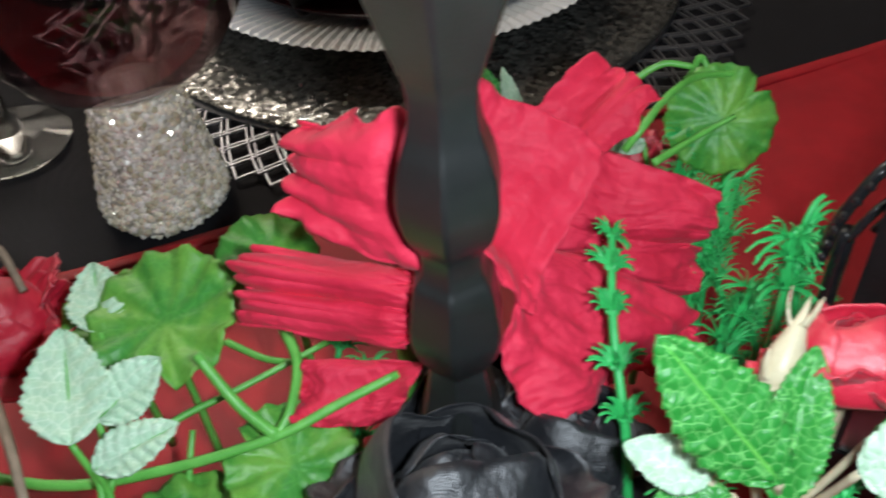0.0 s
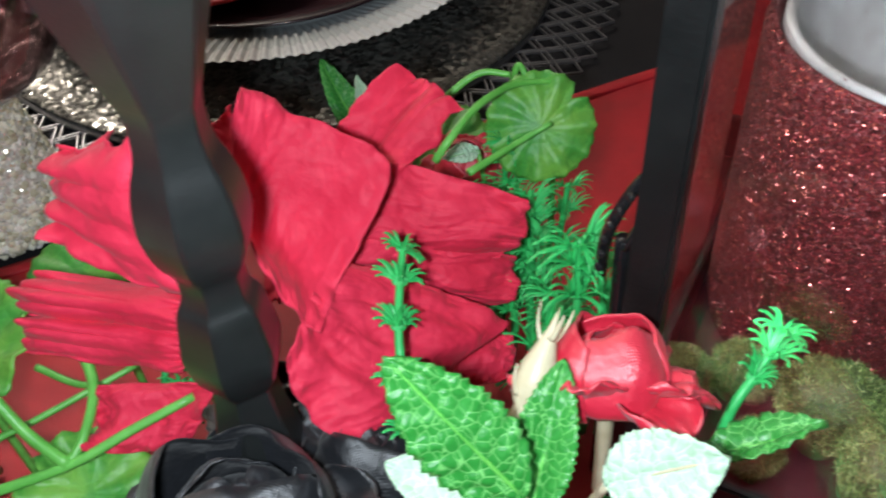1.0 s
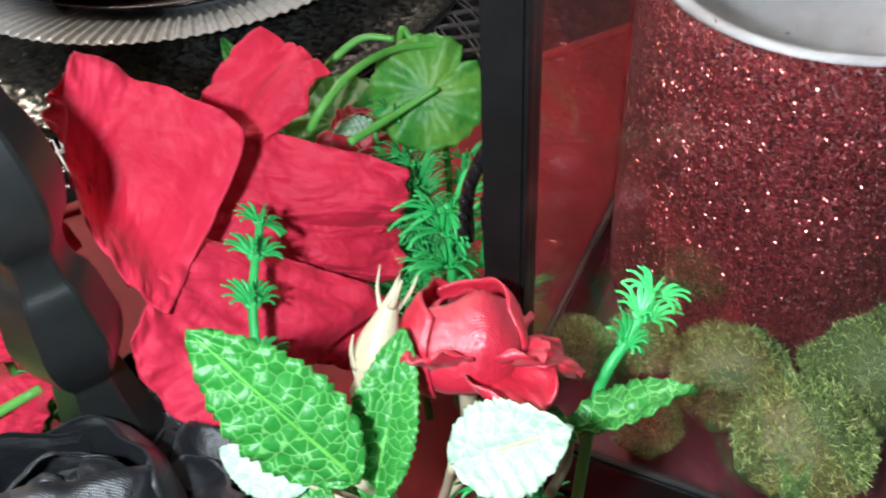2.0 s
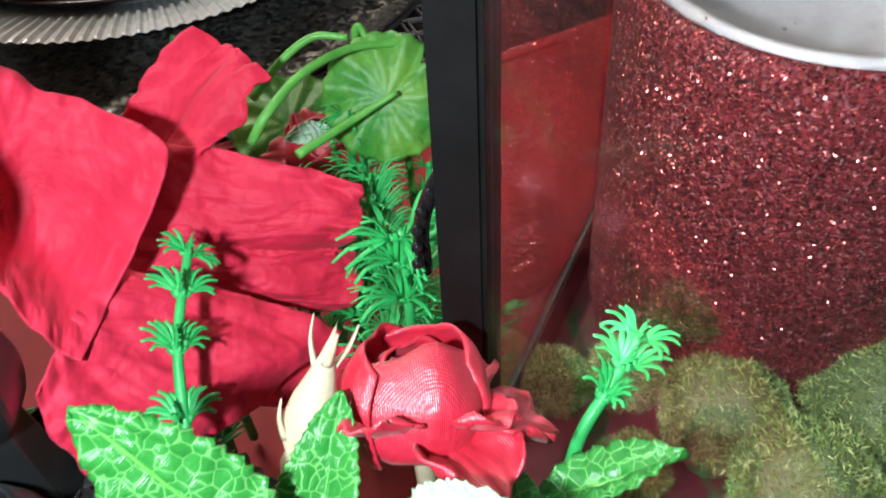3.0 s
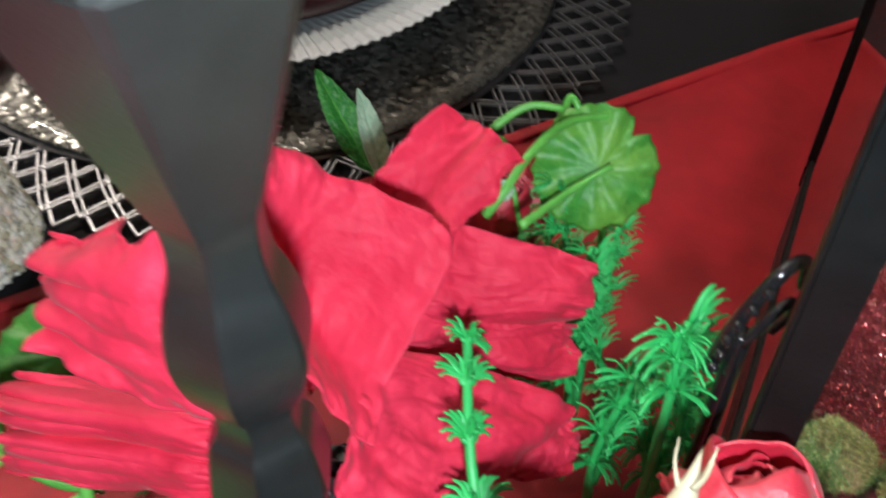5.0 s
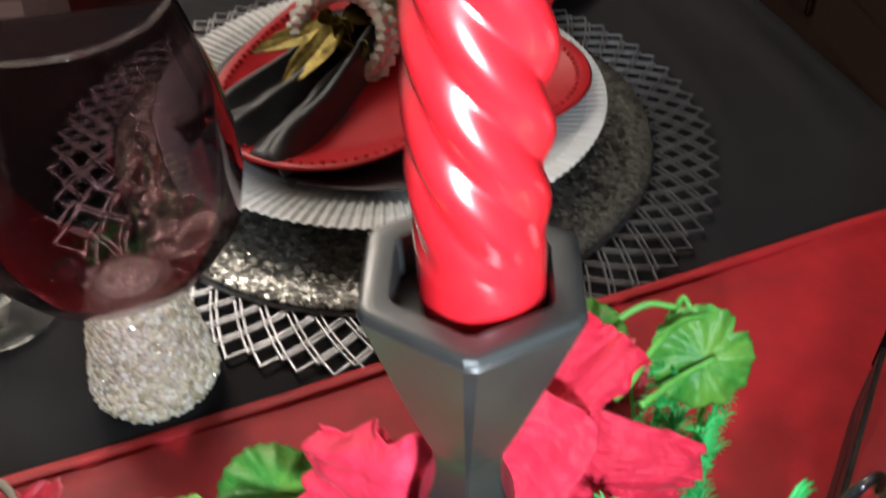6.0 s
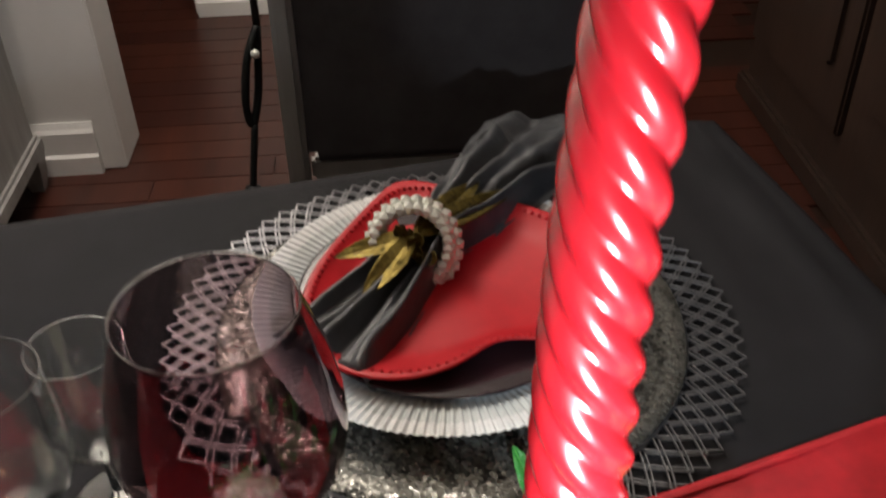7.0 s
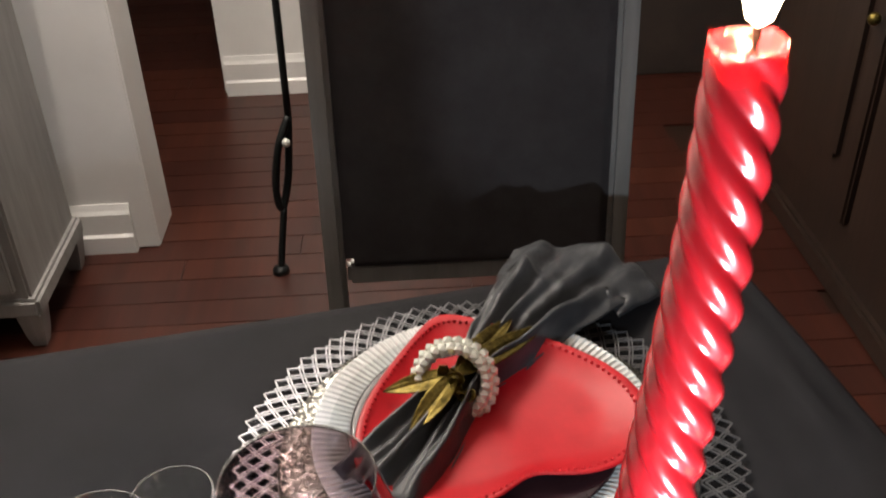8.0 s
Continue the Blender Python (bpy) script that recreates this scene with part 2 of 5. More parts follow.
WAX_WHITE = material("white_wax", (0.72, 0.70, 0.68), 0.5, build=dimmed_sooty)
MOSS = material("moss_fibre", (0.10, 0.12, 0.03), 0.7, build=mottled((0.02, 0.035, 0.008), (0.09, 0.11, 0.03), 70))
PLUM_BASE = material("plum_board", (0.05, 0.008, 0.012), 0.45, build=mottled((0.035, 0.005, 0.008), (0.07, 0.012, 0.016), 50, 0.1, 200))
WALL = material("white_wall_paint", (0.72, 0.71, 0.69), 0.7, build=mottled((0.69, 0.68, 0.66), (0.74, 0.73, 0.71), 6, 0.05, 150))
TRIM = material("white_trim_paint", (0.76, 0.75, 0.73), 0.4, build=mottled((0.73, 0.72, 0.70), (0.78, 0.77, 0.75), 8))
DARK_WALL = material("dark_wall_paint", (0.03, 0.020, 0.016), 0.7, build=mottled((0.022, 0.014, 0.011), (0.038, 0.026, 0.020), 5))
CEILING = material("ceiling_paint", (0.6, 0.58, 0.55), 0.8, build=mottled((0.56, 0.54, 0.51), (0.64, 0.62, 0.59), 4))
BOARD = material("dark_cherry_boards", (0.1, 0.03, 0.015), 0.35, build=piece_wood)
GREY_WOOD = material("grey_painted_wood", (0.20, 0.19, 0.18), 0.5, build=mottled((0.20, 0.195, 0.185), (0.31, 0.30, 0.29), 25, 0.15, 90, (1, 1, 0.15)))
UPHOLSTERY = material("black_upholstery", (0.022, 0.020, 0.022), 0.85, build=cloth((0.035, 0.030, 0.032), (0.055, 0.050, 0.052), 0.0012, 20, 0.08, 0.2, 20))
DARK_WOOD = material("dark_walnut", (0.03, 0.016, 0.010), 0.4, build=mottled((0.012, 0.006, 0.004), (0.026, 0.014, 0.009), 20, 0.15, 60, (1, 1, 0.1)))
PEARL = material("pearl", (0.8, 0.78, 0.76), 0.15)
WICK = material("wick", (0.02, 0.015, 0.012), 0.9)


def flame_build(nt, b):
    b.inputs["Emission Color"].default_value = (1.0, 0.72, 0.38, 1)
    b.inputs["Emission Strength"].default_value = 25.0


FLAME = material("flame", (1.0, 0.7, 0.4), 0.9, build=flame_build)


# ---- mesh helpers ----
def make(name, bm, mat, parent=None, label="", smooth=True, m=None, solid=0.0):
    me = bpy.data.meshes.new(name)
    bm.normal_update()
    bm.to_mesh(me)
    bm.free()
    if smooth == 'sharp':
        me.set_sharp_from_angle(angle=radians(24))
    if smooth:
        me.polygons.foreach_set("use_smooth", [True] * len(me.polygons))
    if mat:
        me.materials.append(mat)
    ob = new(name, me)
    if parent:
        ob.parent = parent
    if m is not None:
        ob.matrix_basis = m
    if label:
        ob["label"] = label
    if solid:
        mod = ob.modifiers.new("thick", "SOLIDIFY")
        mod.thickness, mod.offset = solid, 0.0
    return ob


def part(name, bm, mat, parent, label="", smooth=True, m=None, solid=0.0):
    return make(name, bm, mat, parent, label, smooth, m, solid)


def thing(name, label, category, group="", at=(0, 0, 0), kind=""):
    ob = new(name)
    ob.empty_display_size = 0.01
    ob.location = at
    return tagged(ob, label, category, group, kind)


def grid(fn, nu, nv, closed_u=False):
    """A sheet of nu x nv cells; fn(u, v) with both from 0 to 1."""
    bm = bmesh.new()
    cols = nu if closed_u else nu + 1
    vs = [[bm.verts.new(fn(i / nu, j / nv)) for j in range(nv + 1)] for i in range(cols)]
    for i in range(nu):
        a, b = vs[i], vs[(i + 1) % cols]
        for j in range(nv):
            bm.faces.new((a[j], b[j], b[j + 1], a[j + 1]))
    return bm


def lathe(profile, n=48, twist=None):
    """A turned body from (radius, height) pairs; ends at radius 0 are closed by a point ring."""
    bm = bmesh.new()
    rings = []
    for k, (r, z) in enumerate(profile):
        ring = []
        for i in range(n):
            a = 2 * math.pi * i / n
            rr = r if twist is None else twist(a, r, z)
            ring.append(bm.verts.new((rr * math.cos(a), rr * math.sin(a), z)))
        rings.append(ring)
    for a, b in zip(rings, rings[1:]):
        for i in range(n):
            bm.faces.new((a[i], a[(i + 1) % n], b[(i + 1) % n], b[i]))
    closed = (Vector(profile[0]) - Vector(profile[-1])).length < 1e-7
    for ring, flip in ((rings[0], True), (rings[-1], False)):
        if not closed and profile[0 if flip else -1][0] > 1e-5:
            bm.faces.new(ring[::-1] if flip else ring)
    bmesh.ops.remove_doubles(bm, verts=bm.verts, dist=1e-6)
    bmesh.ops.recalc_face_normals(bm, faces=bm.faces)
    return bm


def smooth_path(points, n):
    """Catmull-Rom through the points."""
    p = [Vector(q) for q in points]
    p = [2 * p[0] - p[1]] + p + [2 * p[-1] - p[-2]]
    out = []
    segs = len(p) - 3
    for k in range(n + 1):
        t = k / n * segs
        i = min(int(t), segs - 1)
        f = t - i
        a, b, c, d = p[i:i + 4]
        out.append(0.5 * ((2 * b) + (c - a) * f + (2 * a - 5 * b + 4 * c - d) * f * f + (3 * b - a - 3 * c + d) * f ** 3))
    return out


def tube(points, r0, r1=None, n=8, steps=16, flat=1.0, into=None):
    """A round rod along a smooth line, tapering from r0 to r1."""
    r1 = r0 if r1 is None else r1
    line = smooth_path(points, steps)
    bm = into or bmesh.new()
    rings = []
    for k, c in enumerate(line):
        d = (line[min(k + 1, steps)] - line[max(k - 1, 0)]).normalized()
        side = d.cross(Vector((0, 0, 1)))
        side = side.normalized() if side.length > 1e-3 else Vector((1, 0, 0))
        up = side.cross(d)
        r = r0 + (r1 - r0) * k / steps
        rings.append([bm.verts.new(c + side * r * math.cos(2 * math.pi * i / n) + up * r * flat * math.sin(2 * math.pi * i / n)) for i in range(n)])
    for a, b in zip(rings, rings[1:]):
        for i in range(n):
            bm.faces.new((a[i], a[(i + 1) % n], b[(i + 1) % n], b[i]))
    bm.faces.new(rings[0][::-1])
    bm.faces.new(rings[-1])
    return bm


def box(sx, sy, sz, bevel=0.0, centre=(0, 0, 0)):
    bm = bmesh.new()
    bmesh.ops.create_cube(bm, size=1.0, matrix=Matrix.Translation(centre) @ Matrix.Diagonal((sx, sy, sz, 1)))
    if bevel:
        bmesh.ops.bevel(bm, geom=list(bm.edges), offset=bevel, segments=2, affect="EDGES")
    return bm


def frame_of(base, tip, normal):
    """A pose at base whose y runs to tip and whose z leans to normal; and the length."""
    a = Vector(tip) - Vector(base)
    y = a.normalized()
    z = Vector(normal)
    z = (z - y * z.dot(y)).normalized()
    x = y.cross(z)
    m = Matrix((x, y, z)).transposed().to_4x4()
    m.translation = Vector(base)
    return m, a.length


def wrinkle(p, seed, scale, amount):
    q = Vector(p) * scale + Vector((seed * 3.7, seed * 1.3, seed * 7.1))
    return noise.noise(q) * amount + noise.noise(q * 2.3) * amount * 0.45


def sheet_petal(a, b, c, d, bulge, seed, round_by=0.7, scallop=0.0, creases=0.0026, n=84, saddle=0.0, pleat=0.0, flute=0.0):
    """A cloth petal between four corners a, b, c, d in order, rounded, bulging along its normal and creased along a-d."""
    a, b, c, d = map(Vector, (a, b, c, d))
    nrm = (b - a + c - d).cross(d - a + c - b).normalized()
    if nrm.z - nrm.y < 0:
        nrm = -nrm

    wide = max(0.25, min(1.2, ((b - a).length + (c - d).length) / 0.10))

    def fn(u, v):
        x, y = 2 * u - 1, 2 * v - 1
        X = x * math.sqrt(1 - 0.5 * round_by * y * y)
        Y = y * math.sqrt(1 - 0.5 * round_by * x * x)
        if flute:
            Y *= 1 + scallop * (abs(math.sin(math.pi * (u * 3.9 + 0.35))) ** 0.4 - 0.8) * max(0, y)
        else:
            Y *= 1 + scallop * math.cos(x * 9.0 + seed) * max(0, y)
        X *= 1 + scallop * math.cos(y * 7.0 + seed * 2) * max(0, x)
        uu, vv = (X + 1) / 2, (Y + 1) / 2
        p = a.lerp(b, uu).lerp(d.lerp(c, uu), vv)
        rib = math.sin(uu * 19 * wide + seed * 2 + 2.2 * noise.noise(Vector((uu * 3, vv * 1.5, seed)))) * creases * 0.13 * (0.25 + 0.75 * vv)
        edge = max(abs(x), abs(y)) ** 4
        # fine crinkles that run outward, and flutes that open towards the rim
        q = Vector((uu * wide * 13 + 2.0 * noise.noise(Vector((uu * 2, vv * 3, seed + 9))), vv * 3.2, seed * 2.3))
        ridge = (1 - abs(noise.noise(q))) ** 3 * 0.00048 + (1 - abs(noise.noise(q * 2.1))) ** 4 * 0.00026
        cross = Vector((uu * wide * 2.5, vv * 11 + 2.5 * noise.noise(Vector((uu * 3, vv, seed + 4))), seed * 5.1))
        ridge += (1 - abs(noise.noise(cross))) ** 4 * 0.00055 * (0.35 + 0.65 * max(0, noise.noise(Vector((uu * 3, vv * 3, seed + 2))) + 0.4))
        ridge *= 0.4 if flute else 1.0
        ridge += flute * abs(math.sin(math.pi * (u * 3.9 + 0.35))) ** 0.9 * vv ** 2.2
        roll = edge * wrinkle((x, y, 0), seed + 5, 2.0, 0.0045) + 0.0022 * math.sin(uu * 6.0 + seed) * vv
        return p + nrm * (bulge * (1 - X * X * 0.9) * (1 - Y * Y * 0.9) + saddle * math.cos(2 * math.pi * (vv * 1.05 + 0.1 * uu)) + pleat * (abs(X) - 0.5 + 0.5 * math.sin(uu * 9 + seed) * vv) + rib + ridge + roll + wrinkle((uu * wide, vv * 0.55, 0), seed, 4.5, creases))
    return grid(fn, n, n)


def fan_petal(length, width, cup, curl, seed, scallop=0.03, crease=0.0012, n=16):
    """A petal in its own frame: y outward, z up."""
    def fn(u, v):
        x, y = 2 * u - 1, v
        w = width / 2 * (0.28 + 0.72 * math.sin(min(1, y * 1.25) * math.pi / 2)) * (1 - 0.25 * max(0, y - 0.75) / 0.25)
        Y = length * y * (1 - 0.22 * x * x * y + scallop * math.cos(x * 8 + seed) * y)
        z = cup * (x * x) * width * (0.3 + 0.7 * y) + curl * length * y * y
        z += wrinkle((x * 2, y * 0.7, 0), seed, 2.4, crease) + crease * 0.6 * math.sin(x * 14 + seed) * y
        return (x * w, Y, z)
    return grid(fn, n, n)


def leaf_sheet(length, width, seed, fold=0.25, droop=-0.15, teeth=18, tooth=0.05, n=40, broad=0.42):
    """A serrated leaf in its own frame: y to the tip, folded along its midrib."""
    def fn(u, v):
        x, y = 2 * u - 1, v
        e = y ** (math.log(0.5) / math.log(broad))
        w = width / 2 * max(0.0, math.sin(math.pi * e)) ** 0.72
        w *= 1 + tooth * (2 * ((y * teeth) % 1.0) - 1) * (0 < y < 0.98)
        quilt = 0.00045 * math.sin(y * 46 - abs(x) * 6) * (abs(x) ** 0.5)
        z = abs(x) * w * fold + droop * length * y * y + quilt - 0.0005 * (abs(x) < 0.06)
        return (x * w, y * length, z + wrinkle((x, y, 0), seed, 2.2, 0.0012))
    return grid(fn, 14, n)


def round_leaf_sheet(r, seed, dish=0.18, n=72, rings=14):
    """A round pleated leaf with a scalloped edge, in its own frame: z up, its stalk at -y."""
    def fn(u, v):
        a = 2 * math.pi * u - math.pi / 2
        notch = 1 - 0.25 * math.exp(-((min(u, 1 - u)) / 0.018) ** 2)
        rr = r * v * notch * (1 + 0.025 * math.cos(a * 22) * v)
        pleat = 0.085 * r * math.cos(a * 11 + 0.6 * math.sin(v * 5)) * v * v
        z = dish * r * v * v + pleat + wrinkle((v * math.cos(a), v * math.sin(a), 0), seed, 1.7, 0.0022 * v)
        return (rr * math.cos(a), rr * math.sin(a) + 0.0, z)
    bm = grid(fn, n, rings)
    bmesh.ops.remove_doubles(bm, verts=bm.verts, dist=1e-5)
    return bm


def dome_petal(r, az0, az1, el0, el1, seed, rise=1.0, lip=0.12, n=16, dip=0.20):
    """A patch of a dome: a furled petal with its upper edge rolled outward."""
    def fn(u, v):
        a = az0 + (az1 - az0) * u
        e = el0 + (el1 - el0) * v * (1 - dip * (2 * u - 1) ** 2)
        rr = r * (1 + lip * max(0, v - 0.72) / 0.28 * (0.6 + 0.4 * math.sin(u * 5 + seed))) * (1 + 0.06 * math.sin(u * 9 + seed) * v)
        d = Vector((math.cos(e) * math.cos(a), math.cos(e) * math.sin(a), math.sin(e) * rise))
        return d * (rr + wrinkle((u * 2, v * 2, 0), seed, 1.6, r * 0.06))
    return grid(fn, n, n)

# ---- the setting ----
FLOOR_Z = -0.74
TURN = math.atan(0.17)          # the table's turn
AX = (math.cos(TURN), math.sin(TURN))


def on_table(s, d, z=0.0):
    """A place from the table's far right corner: s along its far edge to the left, d towards the near side."""
    return Vector((0.315 - s * AX[0] + d * AX[1], 0.828 - s * AX[1] - d * AX[0], z))


def wall(name, x0, y0, x1, y1, z0, z1, mat, label):
    ob = make(name, box(x1 - x0, y1 - y0, z1 - z0, 0.004, ((x0 + x1) / 2, (y0 + y1) / 2, (z0 + z1) / 2)), mat, smooth=False)
    return tagged(ob, label, "wall", kind="structure")


wall("wall_west", -1.75, 2.045, -0.60, 2.20, FLOOR_Z, 1.66, WALL, "white painted wall end beside a dark doorway")
wall("wall_north_2", 0.22, 2.945, 1.75, 3.08, FLOOR_Z, 1.66, DARK_WALL, "dark brown painted wall behind the chair")
wall("wall_north_1", -0.56, 2.945, 0.22, 3.08, FLOOR_Z, 1.66, WALL, "white painted wall across the hall")
# The dark colour of both hall walls stands for the missing light there.
wall("wall_hall", -1.75, 4.2, -0.36, 4.32, FLOOR_Z, 1.66, DARK_WALL, "wall at the hall's end, its unlit darkness put into the colour")
wall("wall_hall_side", -0.48, 3.081, -0.36, 4.199, FLOOR_Z, 1.66, DARK_WALL, "side wall of the hall, its unlit darkness put into the colour")
wall("wall_side", -1.87, -1.6, -1.75, 4.32, FLOOR_Z, 1.66, WALL, "plain white painted side wall")
wall("wall_east", 1.75, -1.6, 1.87, 3.08, FLOOR_Z, 1.66, DARK_WALL, "dark brown painted wall")
wall("wall_south", -1.87, -1.72, 1.87, -1.6, FLOOR_Z, 1.66, DARK_WALL, "plain dark wall behind the table")
ceiling = make("ceiling", box(3.9, 6.2, 0.06, 0, (0, 1.3, 1.70)), CEILING, smooth=False)
tagged(ceiling, "plain off-white ceiling", "ceiling", kind="structure")


def baseboard(x0, y0, x1, y1, name="baseboard"):
    """A skirting with a raised foot and a rounded cap."""
    a, b = Vector((x0, y0, 0)), Vector((x1, y1, 0))
    d = (b - a).normalized()
    n = Vector((d.y, -d.x, 0))
    prof = [(0, 0), (0.018, 0), (0.018, 0.045), (0.012, 0.052), (0.012, 0.105), (0.007, 0.115), (0.003, 0.13), (0, 0.13)]
    bm = bmesh.new()
    ends = [[bm.verts.new(p + n * (o + 0.001) + Vector((0, 0, FLOOR_Z + z))) for o, z in prof] for p in (a, b)]
    for i in range(len(prof)):
        j = (i + 1) % len(prof)
        bm.faces.new((ends[0][i], ends[1][i], ends[1][j], ends[0][j]))
    bm.faces.new(ends[0][::-1])
    bm.faces.new(ends[1])
    bmesh.ops.recalc_face_normals(bm, faces=bm.faces)
    ob = make(name, bm, TRIM, smooth=False)
    return tagged(ob, "white painted moulded baseboard", "baseboard", kind="structure")


baseboard(-1.74, 2.044, -0.652, 2.044)
baseboard(-0.55, 2.944, 0.215, 2.944)

# ---- the table with its cloth ----
table = thing("dining_table", "long dining table under a black tablecloth", "table")


def cloth_height(p):
    s, d = (0.315 - p.x) * AX[0] + (0.828 - p.y) * AX[1], (p.x - 0.315) * AX[1] + (0.828 - p.y) * AX[0]
    folds = 0.0
    for s0, lean, tall in ((0.022, 0.05, 0.0040), (0.052, -0.10, 0.0030), (0.078, 0.08, 0.0022)):
        folds += tall * math.exp(-((s - s0 - lean * d - 0.006 * noise.noise(Vector((d * 9, s0 * 40, 0)))) / 0.0075) ** 2)
    clear = min(1, max(0, (0.33 - d) / 0.08)) * min(1, max(0, (p.x - 0.235) / 0.03))
    return 0.0012 * noise.noise(Vector((p.x * 6, p.y * 6, 0))) - 0.0016 + folds * clear


TABLE_L, TABLE_W = 2.0, 1.05
part("tabletop", box(TABLE_L - 0.02, TABLE_W - 0.02, 0.03, 0.004), DARK_WOOD, table, m=Matrix.Translation(on_table(TABLE_L / 2, TABLE_W / 2, -0.021)) @ pose(0, 0, 0, 0, 0, math.degrees(TURN)))
for s in (0.12, TABLE_L - 0.12):
    for d in (0.12, TABLE_W - 0.12):
        part("leg", box(0.07, 0.07, 0.70, 0.006), DARK_WOOD, table, m=Matrix.Translation(on_table(s, d, -0.389)) @ pose(0, 0, 0, 0, 0, math.degrees(TURN)))


def tablecloth_sheet():
    drop = 0.30

    def fn(u, v):
        s = -drop + u * (TABLE_L + 2 * drop)
        d = -drop + v * (TABLE_W + 2 * drop)
        ds = max(0, -s, s - TABLE_L)
        dd = max(0, -d, d - TABLE_W)
        sc, dc = min(max(s, 0), TABLE_L), min(max(d, 0), TABLE_W)
        down = math.hypot(ds, dd)
        wave = 0.020 * math.sin((s + d) * 21 + 2 * noise.noise(Vector((s * 3, d * 3, 2)))) * min(1, down / 0.15)
        out = 0.006 * min(1, down / 0.01) + wave * 0.5 + 0.02 * down
        so = sc + (out if s > TABLE_L else -out if s < 0 else 0)
        do = dc + (out if d > TABLE_W else -out if d < 0 else 0)
        p = on_table(so, do, 0)
        p.z = cloth_height(p) - max(0, down - 0.004)
        return p
    return grid(fn, 320, 150)


tablecloth = make("tablecloth", tablecloth_sheet(), CLOTH)
tagged(tablecloth, "black woven tablecloth hanging over the table's edges", "tablecloth")

# ---- the red runner ----
RS = math.atan(0.294)


def runner_sheet():
    c, s = math.cos(RS), math.sin(RS)

    def fn(u, v):
        along, across = -0.85 + 1.42 * u, -0.30 * v
        x = 0 + along * c - across * s
        y = 0.372 + along * s + across * c
        hem = 0.0012 * (v < 0.02)
        z = 0.0012 + hem + 0.0022 * max(0, noise.noise(Vector((along * 14, across * 9, 1)))) + 0.0016 * max(0, noise.noise(Vector((along * 5, across * 25, 4))))
        y += 0.0035 * noise.noise(Vector((along * 7, 0, 3))) * (1 - v)
        p = Vector((x, y, z))
        past = (x - 0.315) * AX[0] + (y - 0.828) * AX[1] - 0.004
        if past > 0:
            p += Vector((AX[0] * (0.012 - past), AX[1] * (0.012 - past), -past))
        return p
    return grid(fn, 200, 60)


runner = thing("table_runner", "red woven table runner laid along the black cloth", "table runner")
part("cloth", runner_sheet(), RUNNER, runner, solid=0.0006)


def hem_line():
    c, s = math.cos(RS), math.sin(RS)
    pts = []
    for k in range(60):
        along = -0.85 + 1.25 * k / 59
        y = 0.372 + along * s - 0.004 * c + 0.0035 * noise.noise(Vector((along * 7, 0, 3)))
        pts.append((along * c + 0.004 * s, y, 0.0030))
    return tube(pts, 0.0030, 0.0030, 6, 118, 0.28)


part("hem", hem_line(), RUNNER, runner, "stitched red hem")

# ---- place setting ----
CX, CY = 0.056, 0.570
mat_thing = thing("placemat", "silver cut-out lattice placemat under a glittering grey centre", "placemat", at=(CX, CY, 0))


def lattice_ring(r0, r1, rows, count, w, z):
    """Crossing flat bars that leave diamond holes, with a pointed outer edge."""
    bm = bmesh.new()
    step = (r1 - r0) / rows

    def bar(a0, ra, a1, rb):
        p, q = Vector((ra * math.cos(a0), ra * math.sin(a0), z)), Vector((rb * math.cos(a1), rb * math.sin(a1), z))
        d = (q - p).normalized()
        n = Vector((-d.y, d.x, 0)) * w / 2
        up = Vector((0, 0, 0.0011))
        lo = [bm.verts.new(k) for k in (p - n, p + n, q + n, q - n)]
        hi = [bm.verts.new(k + up) for k in (p - n * 0.6, p + n * 0.6, q + n * 0.6, q - n * 0.6)]
        bm.faces.new(hi)
        for i in range(4):
            bm.faces.new((lo[i], lo[(i + 1) % 4], hi[(i + 1) % 4], hi[i]))
    da = 2 * math.pi / count
    for k in range(rows):
        for i in range(count):
            a = (i + 0.5 * (k % 2)) * da
            bar(a, r0 + k * step, a + da / 2, r0 + (k + 1) * step)
            bar(a, r0 + k * step, a - da / 2, r0 + (k + 1) * step)
    return bm


part("lattice", lattice_ring(0.1545, 0.192, 4, 72, 0.0015, 0.0012), LATTICE, mat_thing, "silver metallic lattice with diamond holes", smooth=False)
part("lattice", lattice_ring(0.1590, 0.1866, 3, 72, 0.0013, 0.0016), LATTICE, mat_thing, "finer silver lattice woven through the first", smooth=False)
part("inner_band", lathe([(0.149, 0.0012), (0.149, 0.0026), (0.156, 0.0026), (0.156, 0.0012), (0.149, 0.0012)], 96), LATTICE, mat_thing)

charger = thing("charger_plate", "smoky grey glittering glass charger plate on a lattice placemat", "charger plate", at=(CX, CY, 0.003))


def hammered(a, r, z):
    return r * (1 + 0.004 * math.sin(a * 9) * (r > 0.1))


part("disc", lathe([(0.0, 0.000), (0.090, 0.000), (0.146, 0.0006), (0.1545, 0.0010), (0.1555, 0.0018), (0.1545, 0.0028), (0.146, 0.0030), (0.120, 0.0028), (0.0, 0.0026)], 120, hammered), CHARGER, charger)

dinner = thing("dinner_plate", "white dinner plate with a finely ribbed rim", "plate", at=(CX, CY + 0.007, 0.0118))


